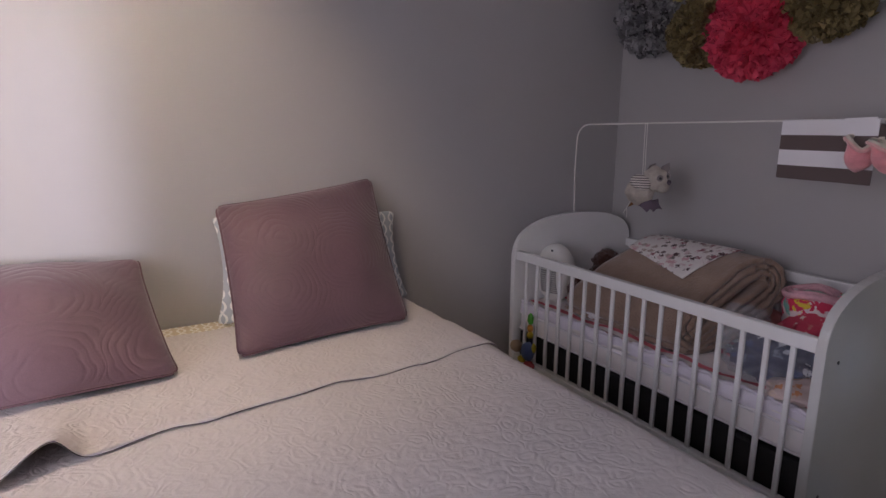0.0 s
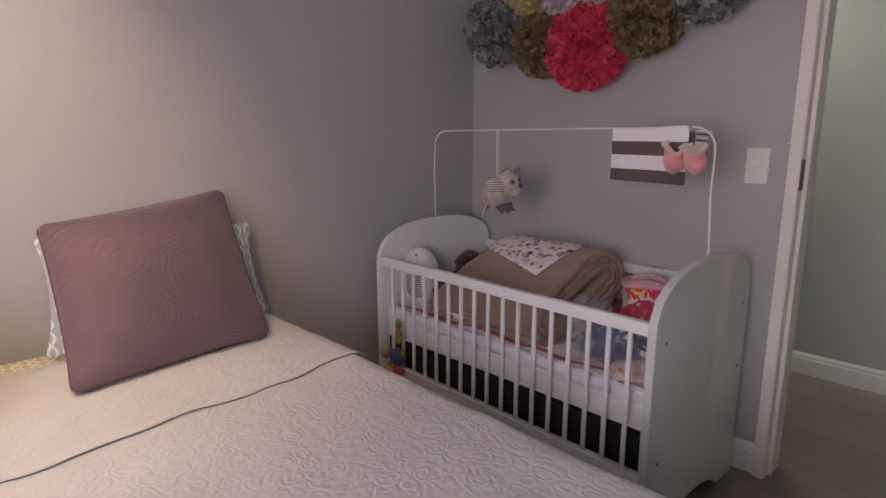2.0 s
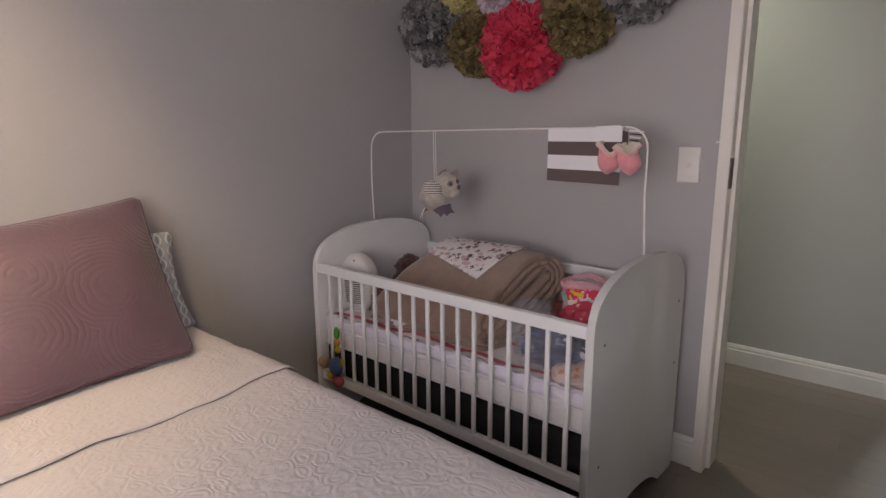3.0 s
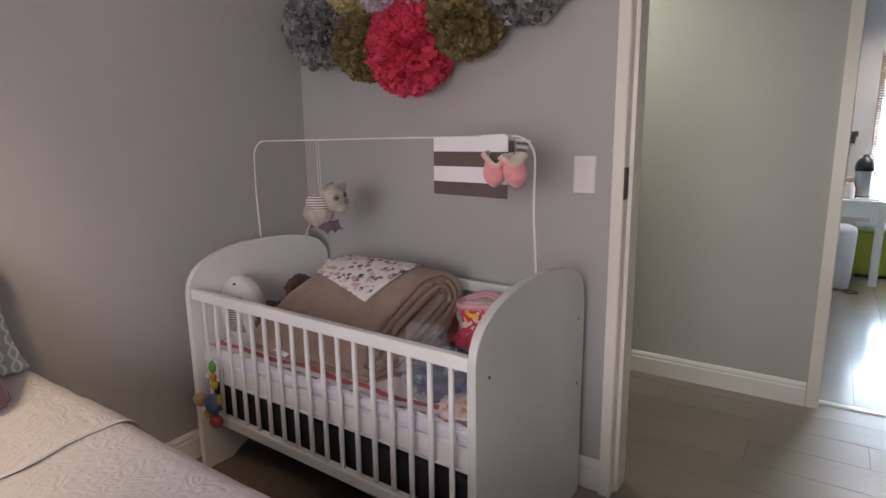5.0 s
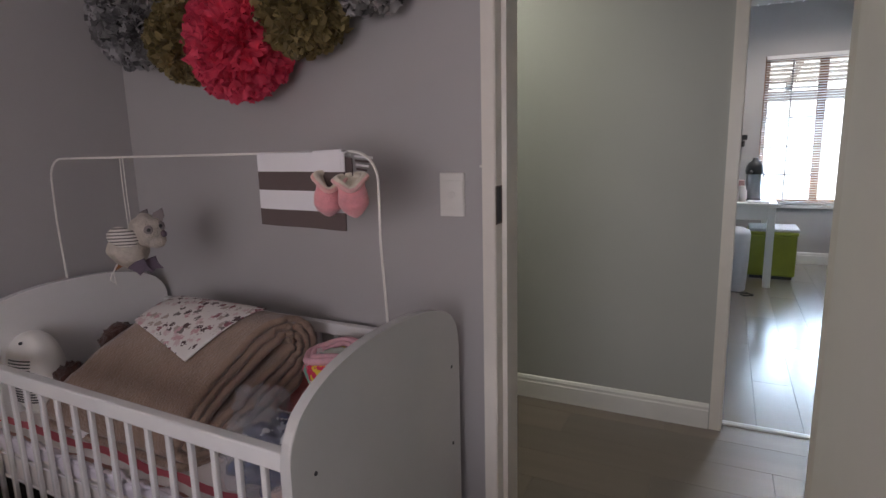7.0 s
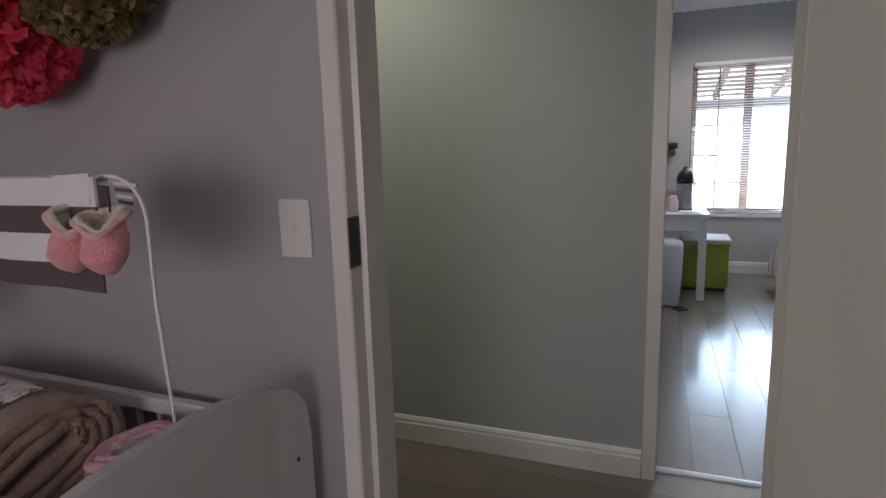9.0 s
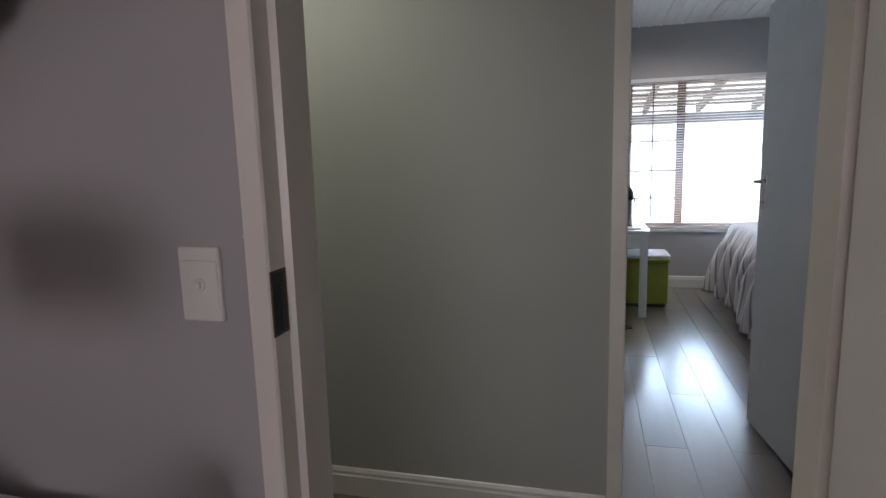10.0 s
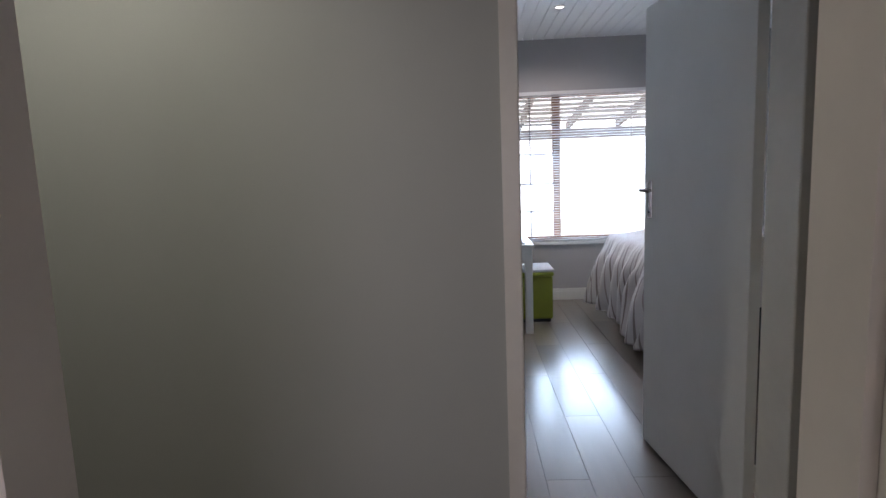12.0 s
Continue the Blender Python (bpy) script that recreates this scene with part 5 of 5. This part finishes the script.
flask_lid = part("lid", lathe((fc[0], fc[1], fc[2] + 0.240), [(0.072, 0.0), (0.076, 0.03), (0.070, 0.070), (0.050, 0.105), (0.026, 0.118), (0.023, 0.142), (0.014, 0.147)], 28), BLACKPLASTIC, fl, "black pump lid", True)
part("spout", tube([(fc[0] - 0.05, fc[1] + 0.02, fc[2] + 0.262), (fc[0] - 0.085, fc[1] + 0.03, fc[2] + 0.268), (fc[0] - 0.098, fc[1] + 0.034, fc[2] + 0.250)], 0.012, 10), BLACKPLASTIC, flask_lid, "black spout", True)
part("handle", tube([(fc[0], fc[1] - 0.06, fc[2] + 0.26), (fc[0], fc[1] - 0.082, fc[2] + 0.24), (fc[0], fc[1] - 0.07, fc[2] + 0.20)], 0.007, 8), BLACKPLASTIC, fl, "black carrying handle", True)
single("cream_jar", lathe((4.30, -2.250, 0.747), [(0.040, 0), (0.042, 0.01), (0.042, 0.10), (0.030, 0.115), (0.030, 0.135), (0.028, 0.14)], 24), plain("white_pink_jar", (0.70, 0.62, 0.60), 0.4, var=0.1), "white and pink toiletry jar on the table", "jar", True)
single("pink_box", box(4.40, 4.47, -2.27, -2.19, 0.747, 0.93, 0.004, 2), plain("pink_card", (0.62, 0.38, 0.34), 0.6), "small pink carton on the table", "carton")
single("folded_cloth", box(4.20, 4.36, -2.47, -2.30, 0.747, 0.757, 0.003, 2), WHITEBAND, "folded white napkin on the table", "napkin")
coil = [(3.80 + 0.045 * math.cos(a) * (1 + 0.2 * math.sin(3 * a)), -2.33 + 0.05 * math.sin(a), 0.006 + 0.004 * (k % 3)) for k, a in enumerate(0.45 * n for n in range(26))]
single("power_cord", tube(coil + [(3.88, -2.20, 0.006), (4.0, -2.05, 0.006), (4.2, -1.8, 0.006)], 0.004, 8), BLACKPLASTIC, "black power cord lying on the laminate floor", "cord", True)
wb = thing("wall_bracket", (5.36, -2.25, 1.29), "small black wall-mounted holder beside the window", "wall bracket")
part("upper_box", box(5.29, 5.39, -2.290, -2.205, 1.290, 1.340, 0.004, 1), BLACKPLASTIC, wb)
part("lower_box", box(5.30, 5.39, -2.270, -2.205, 1.220, 1.280, 0.004, 1), BLACKPLASTIC, wb)


def duvet():
    """Puffy duvet hanging over the bed's side and foot in folds."""
    def at(u, v):
        s = -0.62 + 1.9 * u
        y = -3.32 - s if s > 0 else -3.32 + 0.09 * math.sin(min(1, -s / 0.15) * math.pi / 2)
        z = 0.74 + 0.03 * math.sin(min(1, max(0, s) / 0.4) * 1.57)
        if s <= 0:
            q = -s
            z = 0.74 - max(0, q - 0.05) * 0.97 - 0.06 * min(1, q / 0.1)
            y = -3.32 + 0.10 * math.sin(min(1, q / 0.2) * 1.57) + 0.16 * max(0, q - 0.1) * (0.5 + 0.5 * math.sin(v * 9))
        w = 3.15 + 1.85 * v
        q = max(0, -s)
        fold = 0.052 * min(1, q * 3) * math.sin(w * 26 + 4 * s + 2 * noise.noise(Vector((w * 3, s * 2, 0))))
        edge = min(1, (1 - v) / 0.10)
        return (w + 0.10 * q * (v - 0.5), y + fold, max(0.07, z * (0.55 + 0.45 * edge) + 0.03 * noise.noise(Vector((w * 4, s * 4, 2)))))

    return thick_grid(64, 90, at, (0, -0.004, -0.02))


b2 = thing("second_bed", (4.1, -4.0, 0), "low double bed base with mattress under a striped duvet", "bed")
part("base", box(3.22, 4.86, -5.6, -3.36, 0.10, 0.40, 0.02, 2), plain("dark_bed_base_b", (0.05, 0.05, 0.05), 0.8), b2, "dark base")
part("mattress", box(3.20, 4.90, -5.62, -3.34, 0.40, 0.68, 0.05, 3), MATTRESS, b2, "white mattress", True)
for x, y in ((3.3, -3.45), (4.78, -3.45), (3.3, -5.5), (4.78, -5.5)):
    part("leg", lathe((x, y, 0), [(0.025, 0), (0.03, 0.10)], 12), BLACKPLASTIC, b2)
# ticking stripes, their dark bands deepened to carry the folds' shade
single("striped_duvet", duvet(), striped("ticking_stripe_fold_shade", [(0.0, (0.62, 0.57, 0.56)), (0.30, (0.27, 0.22, 0.21)), (0.42, (0.64, 0.60, 0.59)), (0.72, (0.36, 0.30, 0.29)), (0.82, (0.62, 0.58, 0.57))], "x", 0.095), "rumpled beige striped duvet hanging over the bed's side", "duvet", True)


def downlight(name, x, y, z, label, glow):
    t = thing(name, (x, y, z), label, "downlight")
    prof = [(0.046, 0.0), (0.046, -0.006), (0.036, -0.008), (0.033, -0.002), (0.033, 0.0)]
    part("rim", lathe((x, y, z), prof, 24), WHITEPLASTIC, t, "white rim", True)
    part("lens", lathe((x, y, z - 0.004), [(0.032, 0.0), (0.032, 0.002)], 24), glow, t, "glowing lens")


LIT = glowing("lit_lens", (1.0, 0.98, 0.94), 14.0)
downlight("downlight", 4.28, -2.785, TOP, "small round recessed downlight, lit", LIT)
downlight("downlight", -2.38, -1.00, TOP, "small round recessed nursery downlight, lit", glowing("warm_lit_lens", (1.0, 0.75, 0.5), 10.0))
downlight("downlight", 0.66, -0.95, TOP, "small round recessed passage downlight, lit", LIT)

# ---------------------------------------------------------------- floors: boards along y in nursery and passage, along x in the bedroom
def boards(name, x0, x1, y0, y1, along, width, length, phase, across0, mat, label):
    base = structure(name, box(x0, x1, y0, y1, -0.06, -0.0075), GAP, label, "floor")
    lo, hi = (x0, x1) if along == "y" else (y0, y1)
    s0, s1 = (y0, y1) if along == "y" else (x0, x1)
    shared = {}
    n = 0
    c = across0
    while c > lo:
        c -= width
    row = 0
    while c < hi:
        a, b = max(c, lo), min(c + width, hi)
        s = s0 - length + ((phase(round((c - across0) / width)) - s0) % length)
        while s < s1:
            p, q = max(s, s0), min(s + length, s1)
            if q - p > 0.02 and b - a > 0.01:
                key = (round(q - p, 3), round(b - a, 3))
                if key not in shared:
                    w, l = (b - a) / 2 - 0.0005, (q - p) / 2 - 0.0005
                    bm = box(-w, w, -l, l, -0.007, 0.0) if along == "y" else box(-l, l, -w, w, -0.007, 0.0)
                    top = [e for e in bm.edges if all(v.co.z > -0.001 for v in e.verts)]
                    bmesh.ops.bevel(bm, geom=top, offset=0.0007, segments=1, affect="EDGES")
                    shared[key] = from_bm("plank", bm, mat)
                o = new("plank", shared[key])
                o.location = ((a + b) / 2, (p + q) / 2, 0) if along == "y" else ((p + q) / 2, (a + b) / 2, 0)
                o.parent = base
                n += 1
            s += length
        c += width
    return n


boards("floor_nursery", WEST, W1, SOUTH, 0.0, "y", 0.202, 1.285, lambda k: -2.35 - 0.43 * k, 0.711, OAKY, "grey-brown oak laminate floor of the nursery")
boards("floor_passage", W1, 1.298, PS, PN, "y", 0.202, 1.285, lambda k: -2.35 - 0.43 * k, 0.711, OAKY, "grey-brown oak laminate floor of the passage")
boards("floor_bedroom", 1.302, FAR + 0.1, BS, BN, "x", 0.191, 1.285, lambda k: 1.88 - 0.65 * k, -2.50, OAKX, "grey-brown oak laminate floor of the second bedroom")
